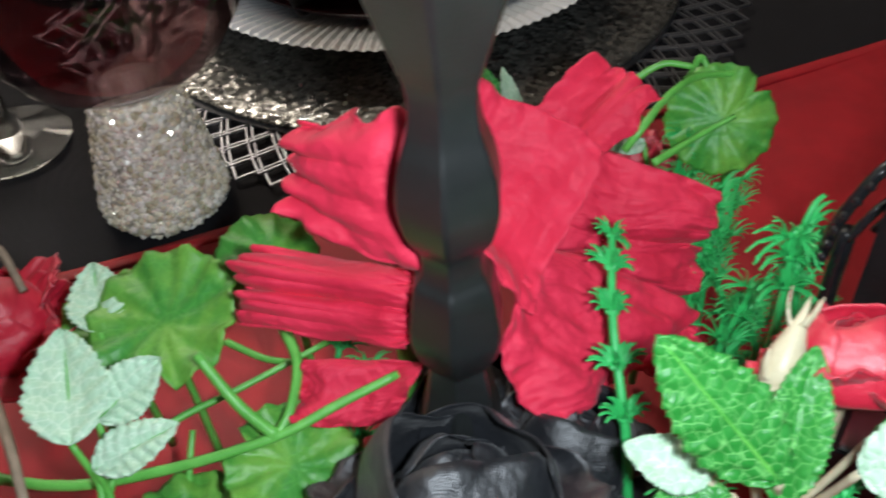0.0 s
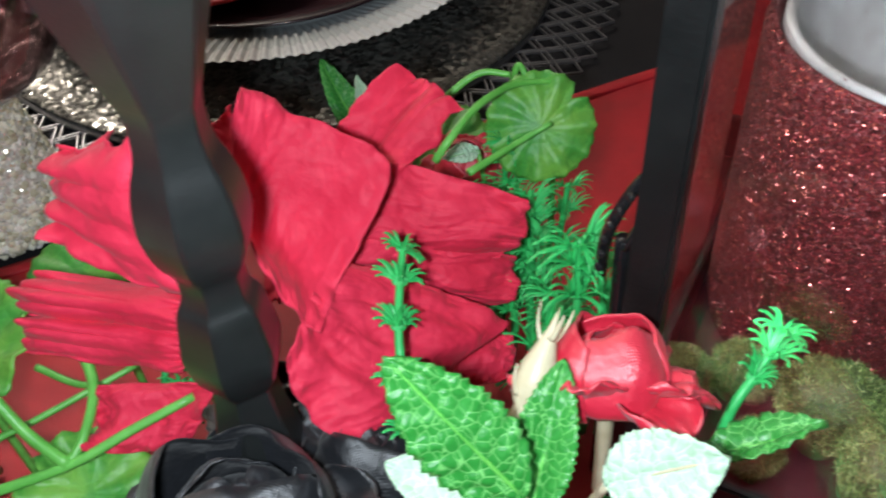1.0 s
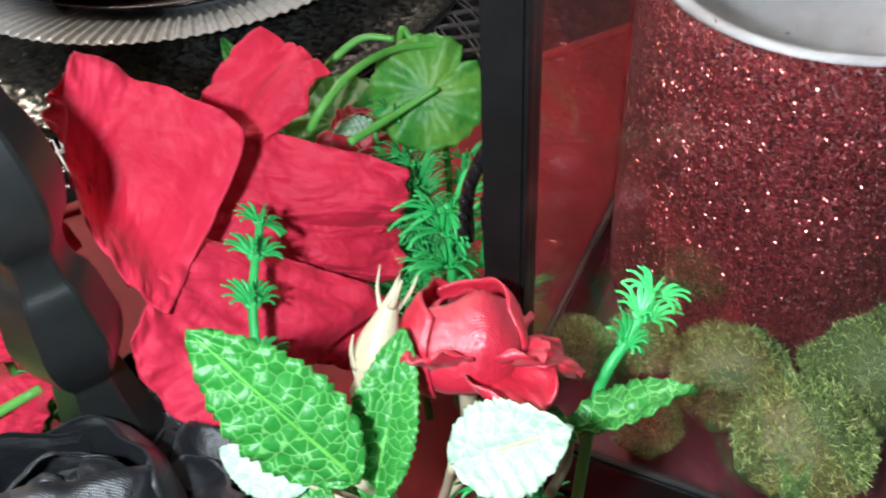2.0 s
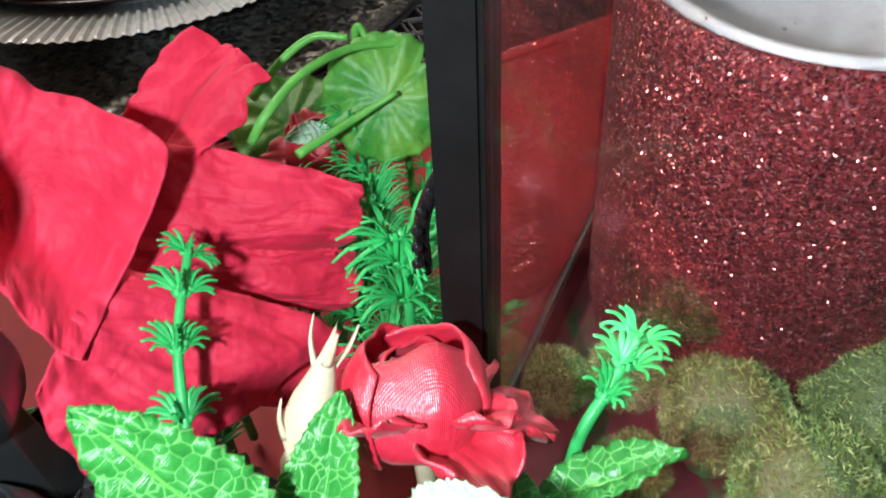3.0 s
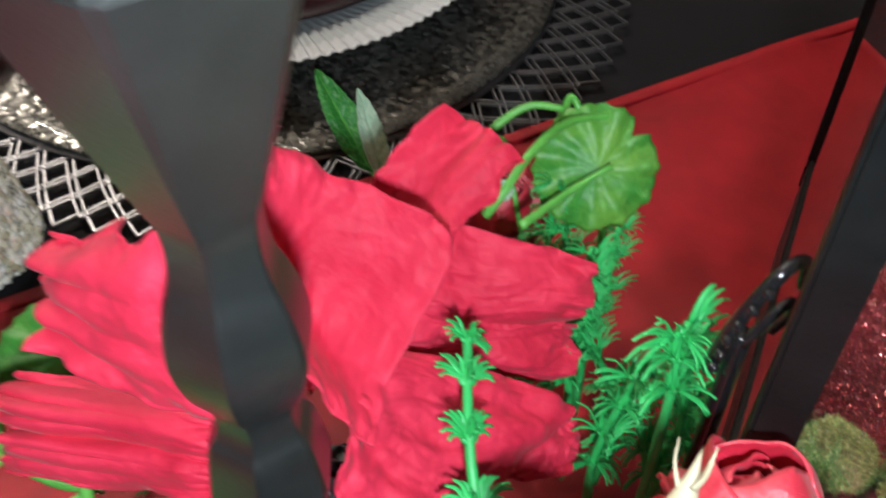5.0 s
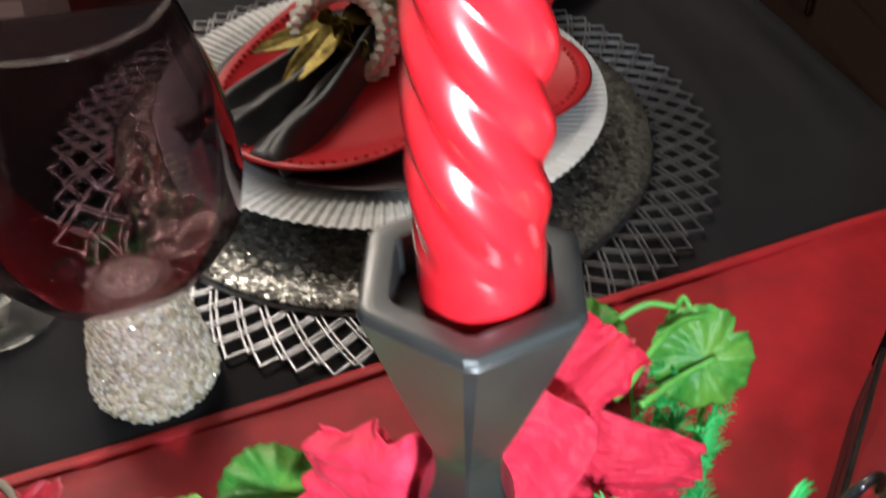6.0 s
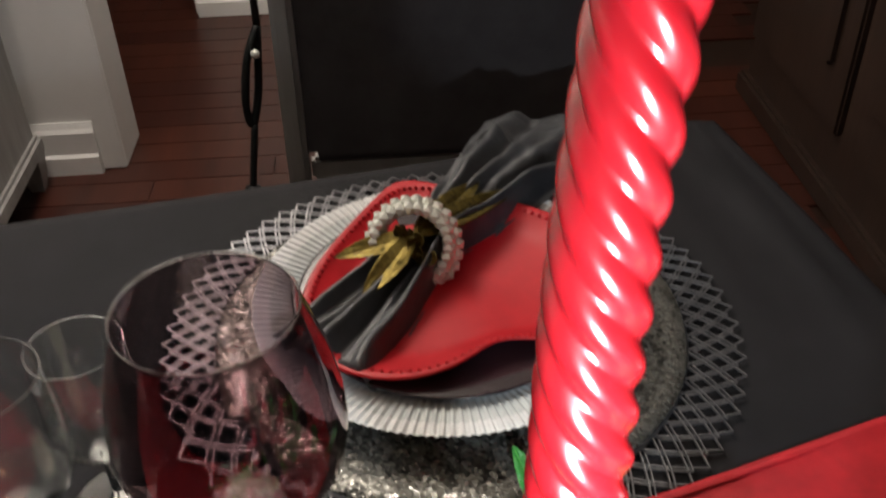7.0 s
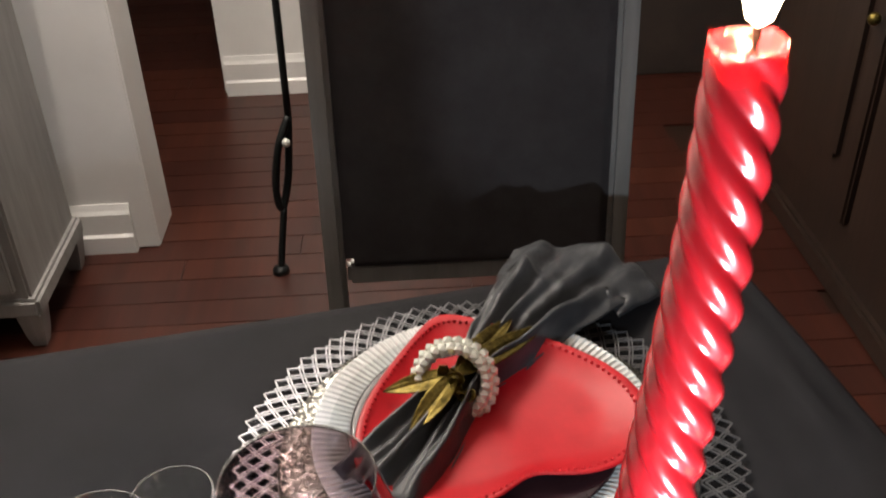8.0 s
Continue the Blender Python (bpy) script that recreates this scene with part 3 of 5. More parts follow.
def ribbed(prof, deep0, n=560):
    """A ring turned from prof whose upper side is cut by fine radial flutes."""
    bm = bmesh.new()
    rings = []
    for r, z, cut in prof:
        ring_v = []
        for i in range(n):
            a = 2 * math.pi * i / n
            ring_v.append(bm.verts.new((r * math.cos(a), r * math.sin(a), z - deep0 * cut * (i % 4 < 2))))
        rings.append(ring_v)
    for a, b in zip(rings, rings[1:] + rings[:1]):
        for i in range(n):
            bm.faces.new((a[i], a[(i + 1) % n], b[(i + 1) % n], b[i]))
    bmesh.ops.recalc_face_normals(bm, faces=bm.faces)
    return bm


part("rim", ribbed([(0.070, 0.0050, 0), (0.086, 0.0054, 0), (0.098, 0.0088, 0.5), (0.104, 0.0115, 1), (0.117, 0.0140, 1), (0.117, 0.0108, 0), (0.096, 0.0050, 0), (0.084, -0.0050, 0), (0.070, -0.0060, 0)], 0.0016), RIM_CHINA, dinner, "ribbed white china rim, its inner slope's shade coloured grey-green", smooth=False)
part("lip", ribbed([(0.117, 0.0141, 1), (0.1265, 0.0156, 1), (0.1285, 0.0152, 0.6), (0.1265, 0.0135, 0), (0.117, 0.0107, 0)], 0.0015), WHITE_CHINA, dinner, "white beaded edge", smooth=False)
part("well", lathe([(0.0, 0.0045), (0.072, 0.0045), (0.072, 0.0058), (0.0, 0.0058)], 64), WHITE_CHINA, dinner)
salad = thing("salad_plate", "dark plum salad plate lying on the white plate", "plate", at=(CX, CY + 0.007, 0.0176))
part("dish", lathe([(0.0, 0.0), (0.060, 0.0), (0.085, 0.0045), (0.0995, 0.0085), (0.1005, 0.0095), (0.0985, 0.0100), (0.084, 0.0065), (0.062, 0.0030), (0.0, 0.0025)], 96), DARK_CHINA, salad)

heart = thing("heart_plate", "glossy red heart-shaped plate with a beaded edge", "plate", at=(0.0580, 0.5990, 0.0206))
heart.rotation_euler = (0, 0, radians(196))
heart.scale = (1.055, 1.055, 1.0)


def heart_outline(n, soft):
    """A heart with rounded lobes, a soft notch and a blunt tip: n points at even spacing."""
    raw = []
    for i in range(720):
        t = 2 * math.pi * (i + 0.5) / 720
        sn = math.sin(t)
        x = 16 * (sn ** 3 if math.cos(t) > 0 else math.copysign(abs(sn) ** 1.9, sn))
        y = 13 * math.cos(t) - 5 * math.cos(2 * t) - 2 * math.cos(3 * t) - math.cos(4 * t)
        s = t if t < math.pi else t - 2 * math.pi
        y += 4.2 * math.exp(-(s / 0.55) ** 2)
        raw.append(Vector((x * 0.0066, (y + 1.5) * 0.0070, 0)))
    walk_len = [0.0]
    for p, q in zip(raw, raw[1:] + raw[:1]):
        walk_len.append(walk_len[-1] + (q - p).length)
    out, j = [], 0
    for i in range(n):
        d = walk_len[-1] * i / n
        while walk_len[j + 1] < d:
            j += 1
        f = (d - walk_len[j]) / max(1e-9, walk_len[j + 1] - walk_len[j])
        out.append(raw[j].lerp(raw[(j + 1) % 720], f))
    for _ in range(soft):
        out = [(out[i - 1] + out[i] * 2 + out[(i + 1) % n]) / 4 for i in range(n)]
    return out


def heart_dish():
    levels = [(0.0, 0.0), (0.70, 0.0), (0.80, 0.003), (0.93, 0.0095), (0.985, 0.0125), (1.0, 0.0138), (0.985, 0.0150), (0.93, 0.0120), (0.80, 0.0062), (0.70, 0.0035), (0.0, 0.0032)]
    n = 144
    bm = bmesh.new()
    rings = []
    for k, z in levels:
        soft = 22 + int(max(0, 0.985 - k) * 260) if k > 0.5 else 90
        rings.append([bm.verts.new(p * k + Vector((0, 0, z))) for p in heart_outline(n, soft)])
    for a, b in zip(rings, rings[1:]):
        for i in range(n):
            bm.faces.new((a[i], a[(i + 1) % n], b[(i + 1) % n], b[i]))
    bmesh.ops.remove_doubles(bm, verts=bm.verts, dist=1e-6)
    bmesh.ops.recalc_face_normals(bm, faces=bm.faces)
    return bm


part("dish", heart_dish(), RED_CHINA, heart)


def ball(r, seg=8, rings=6):
    bm = bmesh.new()
    bmesh.ops.create_uvsphere(bm, u_segments=seg, v_segments=rings, radius=r)
    return bm


def beads_on_heart():
    bm = bmesh.new()
    n = 110
    for p in [q * 0.945 for q in heart_outline(n, 24)]:
        bmesh.ops.create_uvsphere(bm, u_segments=7, v_segments=5, radius=0.0014, matrix=Matrix.Translation(p + Vector((0, 0, 0.0130))))
    return bm


part("beading", beads_on_heart(), RED_CHINA, heart, "raised red beading inside the rim")

# napkin through its ring
napkin = thing("napkin", "charcoal grey satin napkin gathered through a crystal ring", "napkin")
N0, N1, NR = Vector((-0.025, 0.512, 0)), Vector((0.192, 0.825, 0)), Vector((0.050, 0.622, 0))


def napkin_sheet():
    d = (N1 - N0).normalized()
    s = Vector((-d.y, d.x, 0))
    total = (N1 - N0).length
    at = (NR - N0).dot(d) / total

    def fn(u, v):
        x = 2 * u - 1
        k = (v - at) / (1 - at) if v > at else (at - v) / at
        half = 0.013 + (0.062 * min(1, k * 1.0) ** 0.8 if v > at else 0.024 * min(1, k) ** 0.8)
        p = N0 + d * total * v * (1 - 0.10 * x * x * (v > 0.8)) + s * x * half
        pleat = (0.010 - 0.006 * k) * math.sin(x * 8.5 + 1.5 * v) + 0.006 * math.sin(x * 15 - 3 * v) * (1 - 0.6 * k)
        fall = 0.030 - 0.024 * max(0, (v - 0.62) / 0.38) if v > at else 0.030
        hump = 0.010 * (1 - x * x) * (1 - 0.5 * k)
        z = fall + hump + pleat + wrinkle((u * 2, v * 3, 0), 8, 2.5, 0.006)
        p.z = max(0.004, z)
        return p
    return grid(fn, 60, 70)


part("cloth", napkin_sheet(), NAPKIN, napkin, solid=0.0012)

ring = thing("napkin_ring", "napkin ring of clear crystal beads with gold leaves", "napkin ring", at=(0.0355, 0.6110, 0.040))
ring_m = pose(0, 0, 0, -33, 0, -14)
part("band", lathe([(0.0225, -0.007), (0.0245, -0.007), (0.0245, 0.007), (0.0225, 0.007), (0.0225, -0.007)], 48), GOLD, ring, m=ring_m @ pose(0, 0, 0, 90, 0, 0))
for k in range(26):
    a = 2 * math.pi * k / 26
    for w, off in ((0.0066, 0.0255), (0.0055, 0.0305)):
        p = ring_m @ Vector((off * math.cos(a + (off > 0.028) * 0.12), -0.010 + (0.006 if off > 0.028 else 0), off * math.sin(a + (off > 0.028) * 0.12)))
        bm = bmesh.new()
        bmesh.ops.create_icosphere(bm, subdivisions=1, radius=w * 0.86)
        part("crystal", bm, BEAD, ring, smooth=False, m=Matrix.Translation(p))
rr = random.Random(4)
for k in range(9):
    a = rr.uniform(0, 6.28)
    r = rr.uniform(0.0, 0.013)
    part("gold_petal", fan_petal(0.0095, 0.010, 0.5, 0.35, k), GOLD, ring, m=ring_m @ Matrix.Translation((r * math.cos(a), -0.018, r * math.sin(a))) @ pose(0, 0, 0, rr.uniform(30, 130), rr.uniform(0, 360), 0), solid=0.0006)
for tip, w in (((-0.056, 0.002, -0.008), 0.017), ((0.078, 0.064, 0.000), 0.020), ((0.052, 0.072, 0.004), 0.020), ((-0.036, -0.046, -0.006), 0.018)):
    m, length = frame_of((0.0, -0.012, 0.016), Vector(tip) + Vector((0, -0.006, 0.006)), (0, -0.4, 1))
    part("gold_leaf", leaf_sheet(length, w, 3, 0.2, -0.05, 10, 0.02, 20), GOLD, ring, m=m, solid=0.0006)

# ---- wine glasses ----
def wine_glass(x, y, k, bowl_mat, label, stem_mat=CRYSTAL):
    g = thing("wine_glass", label, "wine glass", "wine glasses", (x, y, 0))
    part("stem", lathe([(r * k, z * k) for r, z in [(0.0, 0.0), (0.020, 0.0), (0.0245, 0.002), (0.0262, 0.007), (0.0255, 0.014), (0.0225, 0.032), (0.0185, 0.052), (0.0160, 0.060), (0.0, 0.062)]], 40), stem_mat, g, "thick stem crusted with clear crystals" if stem_mat is CRYSTAL else "")
    rnd = random.Random(5)
    bm = bmesh.new()
    rows = 24
    for q in range(rows):
        z = 0.0015 + 0.0575 * q / (rows - 1)
        rad = 0.0262 - 0.0102 * max(0, z - 0.008) / 0.052 - 0.004 * max(0, (0.006 - z) / 0.006)
        count = int(2 * math.pi * rad / 0.0026)
        for i in range(count):
            a = 2 * math.pi * (i + 0.5 * (q % 2) + rnd.uniform(-0.38, 0.38)) / count
            zz = z + rnd.uniform(-0.0010, 0.0010)
            m = pose(rad * k * math.cos(a), rad * k * math.sin(a), zz * k, rnd.uniform(0, 360), rnd.uniform(0, 360), 0)
            bmesh.ops.create_icosphere(bm, subdivisions=1, radius=0.00165 * k * rnd.uniform(0.65, 1.35), matrix=m)
    part("crystal_crust", bm, CUT_CRYSTAL, g, "rows of small cut crystals", smooth=False)["kind"] = "stuff"
    outer = [(0.0, 0.0595), (0.012, 0.0600), (0.026, 0.0655), (0.040, 0.077), (0.0490, 0.092), (0.0520, 0.110), (0.0512, 0.126), (0.0476, 0.147), (0.0420, 0.166), (0.0388, 0.1765), (0.0384, 0.1780)]
    inner = [(r - 0.0007, z + (0.002 if r < 0.03 else 0.0)) for r, z in outer[1:]][::-1] + [(0.0, 0.0632)]
    part("bowl", lathe([(r * k, z * k) for r, z in outer + [(0.0381, 0.1785)] + inner], 72), bowl_mat, g, smooth="sharp").visible_shadow = False
    rim = [(0.0381 + 0.0006 * math.cos(2 * math.pi * j / 8), 0.1788 + 0.0006 * math.sin(2 * math.pi * j / 8)) for j in range(9)]
    part("rim", lathe([(r * k, z * k) for r, z in rim], 72), CLEAR, g, "thin clear rolled rim")
    return g


wine_glass(-0.054, 0.388, 1.0, GLASS, "plum-tinted wine glass on a crystal-crusted stem")


def tumbler(x, y, h, r, label):
    g = thing("stemmed_glass", label, "glass", "small glasses", (x, y, 0))
    part("foot", lathe([(0.0, 0.0), (0.028, 0.0), (0.0285, 0.0015), (0.020, 0.0035), (0.008, 0.008), (0.0045, 0.016), (0.0045, h * 0.36), (0.0, h * 0.365)], 48), CLEAR, g, smooth="sharp")
    o = [(0.0, h * 0.366), (0.010, h * 0.38), (r * 0.9, h * 0.48), (r * 1.08, h * 0.62), (r * 1.05, h * 0.8), (r * 1.004, h * 0.985), (r, h)]
    part("bowl", lathe(o + [(q - 0.001, z + (0.002 if z < h * 0.45 else 0)) for q, z in o[1:]][::-1] + [(0.0, h * 0.385)], 56), CLEAR, g, smooth="sharp").visible_shadow = False
    return g


tumbler(-0.134, 0.440, 0.118, 0.023, "small clear stemmed glass beside the wine glass")
tumbler(-0.166, 0.405, 0.132, 0.029, "clear stemmed glass on the black cloth")

# ---- candle holder and candle ----
HX, HY = 0.0585, 0.2160
holder = thing("candle_holder", "matte black six-sided candlestick with a waisted stem", "candle holder", at=(HX, HY, 0))


def holder_body(z0, z1):
    prof = [(0.0000, 0.0000), (0.0225, 0.0000), (0.0225, 0.0075), (0.0200, 0.0131), (0.0130, 0.0282), (0.0075, 0.0413), (0.0072, 0.0460), (0.0112, 0.0566), (0.0116, 0.0627), (0.0098, 0.0715), (0.0084, 0.0804), (0.0077, 0.0847), (0.0082, 0.0860), (0.0102, 0.0895), (0.0116, 0.0942), (0.0121, 0.0985), (0.0116, 0.1029), (0.0101, 0.1121), (0.0082, 0.1158), (0.0075, 0.1195), (0.0080, 0.1237), (0.0102, 0.1277), (0.0116, 0.1325), (0.0122, 0.1375), (0.0116, 0.1436), (0.0102, 0.1490), (0.0083, 0.1544), (0.0076, 0.1600), (0.0079, 0.1650), (0.0098, 0.1709), (0.0152, 0.1878), (0.0208, 0.2061), (0.0212, 0.2083), (0.0202, 0.2100), (0.0159, 0.2100), (0.0155, 0.2098)]
    n = 6
    bm = bmesh.new()
    rings = []
    fine = smooth_path([(r, 0, z) for r, z in prof], (len(prof) - 1) * 4)
    for p in fine:
        if not z0 - 1e-6 <= p.z <= z1 + 1e-6:
            continue
        ring_v = []
        for i in range(n):
            for f in (0.06, 0.94):
                a0, a1 = math.radians(-98 + 60 * i), math.radians(-98 + 60 * (i + 1))
                q = Vector((math.cos(a0), math.sin(a0), 0)).lerp(Vector((math.cos(a1), math.sin(a1), 0)), f) * max(p.x, 0)
                ring_v.append(bm.verts.new((q.x, q.y, p.z)))
        rings.append(ring_v)
    for a, b in zip(rings, rings[1:]):
        for i in range(12):
            bm.faces.new((a[i], a[(i + 1) % 12], b[(i + 1) % 12], b[i]))
    if z1 < 0.19:
        bmesh.ops.remove_doubles(bm, verts=bm.verts, dist=1e-6)
        bmesh.ops.recalc_face_normals(bm, faces=bm.faces)
        return bm
    # the round socket for the candle
    last = rings[-1]
    well = []
    for r, z in ((0.0150, 0.2098), (0.0143, 0.2080), (0.0140, 0.2015), (0.0, 0.2015)):
        row = []
        for i in range(12):
            a = math.atan2(last[i].co.y, last[i].co.x)
            row.append(bm.verts.new((r * math.cos(a), r * math.sin(a), z)))
        well.append(row)
    for a, b in zip([last] + well, well):
        for i in range(12):
            bm.faces.new((a[i], a[(i + 1) % 12], b[(i + 1) % 12], b[i]))
    bmesh.ops.remove_doubles(bm, verts=bm.verts, dist=1e-6)
    bmesh.ops.recalc_face_normals(bm, faces=bm.faces)
    return bm


part("foot", holder_body(-0.001, 0.046), HOLDER, holder, smooth="sharp")
part("stem", holder_body(0.046, 0.160), HOLDER, holder, "wavy six-sided stem", smooth="sharp")
part("cup", holder_body(0.160, 0.24), HOLDER, holder, "flaring six-sided cup with a round socket", smooth="sharp")

candle = thing("taper_candle", "lit red spiral taper candle in a black holder", "candle", at=(HX, HY, 0.2017))


def candle_body():
    h, full, cut = 0.2609, 0.262, 0.0055

    def surf(u, v):
        z = h * v
        lean = 0.00203 + v * (-0.01671 + v * (0.03309 + v * (0.01478 + v * -0.02564)))
        lean -= 0.0012 * min(1, max(0, (v - 0.3) / 0.2))
        v = (z * 0.9716 + cut) / full
        r = (0.0097 - 0.0036 * v) * (1.135 - 0.035 * v)
        grow = min(1, max(0, (z - 0.012) / 0.02))
        top = min(1, max(0, (h - z) / 0.008))
        a = 2 * math.pi * u
        pitch = 0.0135 - 0.0043 * v
        phase = 5 * a + 2 * math.pi * full / 0.0043 * math.log(0.0135 / pitch)
        lobe = (0.5 + 0.5 * math.cos(phase)) ** 0.6 - 0.5
        rr = r * (1 + 0.20 * lobe * grow * (0.15 + 0.85 * top))
        # the soft candle leans in its socket and bends over to one side
        return (rr * math.cos(a) + lean, rr * math.sin(a) - 0.002 * v, z)
    bm = grid(surf, 140, 420, closed_u=True)
    bm.verts.ensure_lookup_table()
    n = 421
    bm.faces.new([bm.verts[i * n] for i in range(140)][::-1])
    rim = [bm.verts[i * n + 420] for i in range(140)]
    for i, v in enumerate(rim):
        v.co.z += 0.0012 * math.sin(i * 0.13) - 0.001
    pool = [bm.verts.new((0.0076 + (v.co.x - 0.0076) * 0.72, -0.002 + (v.co.y + 0.002) * 0.72, h - 0.004)) for v in rim]
    for i in range(140):
        bm.faces.new((rim[i], rim[(i + 1) % 140], pool[(i + 1) % 140], pool[i]))
    bm.faces.new(pool)
    bmesh.ops.recalc_face_normals(bm, faces=bm.faces)
    return bm


part("wax", candle_body(), WAX, candle)
part("wick", tube([(0.0076, -0.002, 0.256), (0.0076, -0.002, 0.263), (0.0082, -0.0018, 0.268)], 0.0008, 0.0006, 6, 6), WICK, candle)
part("flame", lathe([(0.0, 0.264), (0.0024, 0.266), (0.0038, 0.271), (0.0036, 0.277), (0.0022, 0.286), (0.0008, 0.294), (0.0, 0.298)], 20), FLAME, candle, m=pose(0.0076, -0.002, -0.001))

# ---- the lantern with its glitter candle and moss ----
LC = Vector((0.1500, 0.2080, 0))
LA = radians(35)
D1 = Vector((math.cos(LA), -math.sin(LA), 0))
D2 = Vector((math.sin(LA), math.cos(LA), 0))
LS, LB, LH = 0.155, 0.034, 0.30
lantern = thing("lantern", "black metal lantern with clear glass sides, holding a candle and moss", "lantern", at=LC + D1 * LS / 2 + D2 * LS / 2)
lantern.rotation_euler = (0, 0, -LA)


def lan(a, b, z):
    """Lantern coordinates: a along the front, b to the back, from its centre."""
    return Vector((a - LS / 2, b - LS / 2, z))


part("base", box(LS + 0.004, LS + 0.004, 0.030, 0.002, (0, 0, 0.0165)), IRON, lantern, smooth=False)
part("base_board", box(LS - 0.014, LS - 0.014, 0.003, 0.0005, (0, 0, 0.0332)), PLUM_BASE, lantern, "dark plum board inside the lantern", smooth=False)
for a, b, w in ((0.0022, 0.0006, 0.0088), (LS, 0.0, 0.0105), (0.0, LS, 0.0050), (LS, LS, 0.0105)):
    part("post", box(w, w, LH - LB, 0.0008, lan(a, b, (LH + LB) / 2 - 0.001)), IRON, lantern, smooth=False)
for a0, b0, sx, sy in ((LS / 2, 0, LS - 0.012, 0.004), (LS / 2, LS, LS - 0.012, 0.004), (0, LS / 2, 0.004, LS - 0.012), (LS, LS / 2, 0.004, LS - 0.012)):
    part("glass_pane", box(max(sx, 0.002) if sx > 0.01 else 0.002, max(sy, 0.002) if sy > 0.01 else 0.002, LH - LB - 0.004, 0, lan(a0, b0, (LH + LB) / 2)), CLEAR, lantern, smooth=False).visible_shadow = False
    part("bottom_rail", box(sx, sy, 0.018, 0.0006, lan(a0, b0, 0.0405)), IRON, lantern, smooth=False)
    part("top_rail", box(sx, sy, 0.010, 0.0008, lan(a0, b0, LH)), IRON, lantern, smooth=False)

JX, JY, JR = 0.2380, 0.2530, 0.0435
jar = thing("pillar_candle", "wide pillar candle coated in red glitter with a hollow white top", "candle", at=(JX, JY, 0.0352))
part("glitter_coat", lathe([(0.0, 0.0), (JR - 0.004, 0.0), (JR - 0.001, 0.002), (JR, 0.006), (JR, 0.098), (JR - 0.0008, 0.1015), (JR - 0.002, 0.1025), (JR - 0.004, 0.1), (JR - 0.004, 0.004), (0.0, 0.003)], 96), RED_GLITTER, jar)
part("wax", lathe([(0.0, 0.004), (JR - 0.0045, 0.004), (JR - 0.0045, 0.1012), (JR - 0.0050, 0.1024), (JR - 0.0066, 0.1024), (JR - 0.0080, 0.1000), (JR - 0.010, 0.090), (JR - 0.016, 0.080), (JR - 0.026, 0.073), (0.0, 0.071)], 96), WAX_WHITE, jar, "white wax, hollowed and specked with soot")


def moss_clump(x, y, z, r, seed):
    ob = thing("moss_ball", "rough green and olive moss ball lying in the lantern", "moss", "moss balls", (x, y, z))
    rnd = random.Random(seed)

    def lump(u, v):
        a, b = 2 * math.pi * u, math.pi * v
        d = Vector((math.sin(b) * math.cos(a), math.sin(b) * math.sin(a), math.cos(b)))
        return d * r * (0.94 + 0.16 * noise.noise(d * 2.2 + Vector((seed, 0, 0))))
    core = grid(lump, 28, 18, closed_u=True)
    bmesh.ops.remove_doubles(core, verts=core.verts, dist=1e-5)
    part("core", core, MOSS, ob)
    verts, faces = [], []
    for k in range(5600):
        d = Vector((rnd.gauss(0, 1), rnd.gauss(0, 1), abs(rnd.gauss(0.25, 0.9)))).normalized()
        root = d * r * (0.93 + 0.16 * noise.noise(d * 2.2 + Vector((seed, 0, 0))))
        lean = Vector((rnd.gauss(0, 1), rnd.gauss(0, 1), rnd.gauss(0, 1))) * 1.1
        g = (d + lean).normalized()
        side = g.cross(Vector((rnd.gauss(0, 1), rnd.gauss(0, 1), rnd.gauss(0, 1)))).normalized() * rnd.uniform(0.00010, 0.00019)
        ln = rnd.uniform(0.0012, 0.0028)
        mid = root + g * ln * 0.55
        tip = root + (g + lean * 0.35).normalized() * ln
        i = len(verts)
        verts += [root - side, root + side, mid + side * 0.8, tip, mid - side * 0.8]
        faces.append((i, i + 1, i + 2, i + 3, i + 4))
    me = bpy.data.meshes.new("fibres")
    me.from_pydata(verts, [], faces)
    me.materials.append(MOSS_FIBRE)
    f = new("fibres", me)
    f.parent = ob
    f["kind"] = "stuff"
    return ob


def fibre_build(nt, b):
    g = nt.nodes.new("ShaderNodeNewGeometry")
    c = ramp(nt, g.outputs["Random Per Island"], [(0.0, (0.035, 0.075, 0.014)), (0.45, (0.10, 0.16, 0.035)), (0.8, (0.22, 0.25, 0.07)), (1.0, (0.42, 0.42, 0.20))])
    nt.links.new(c, b.inputs["Base Color"])


MOSS_FIBRE = material("moss_strands", (0.12, 0.15, 0.04), 0.45, build=fibre_build)
for k, (x, y, z, r) in enumerate(((0.2190, 0.1870, 0.0490, 0.0165), (0.2450, 0.2035, 0.0510, 0.0180), (0.2110, 0.2105, 0.0480, 0.0155), (0.1874, 0.2046, 0.0422, 0.0085), (0.1765, 0.2316, 0.0425, 0.0090), (0.2780, 0.2170, 0.0520, 0.0185), (0.1945, 0.2290, 0.0430, 0.0095))):
    moss_clump(x, y, z, r, k + 3)

# black glossy scroll ornament behind the lantern post
scroll = thing("scroll_ornament", "glossy black scroll ornament with beaded edge behind the lantern post", "ornament", at=(0.0042, -0.010, 0))
part("scroll", tube([(0.1420, 0.2340, 0.098), (0.1415, 0.2310, 0.112), (0.1440, 0.2300, 0.122), (0.1490, 0.2310, 0.129), (0.1540, 0.2330, 0.128), (0.1560, 0.2340, 0.120)], 0.0017, 0.0012, 10, 26), GLOSS_BLACK, scroll)
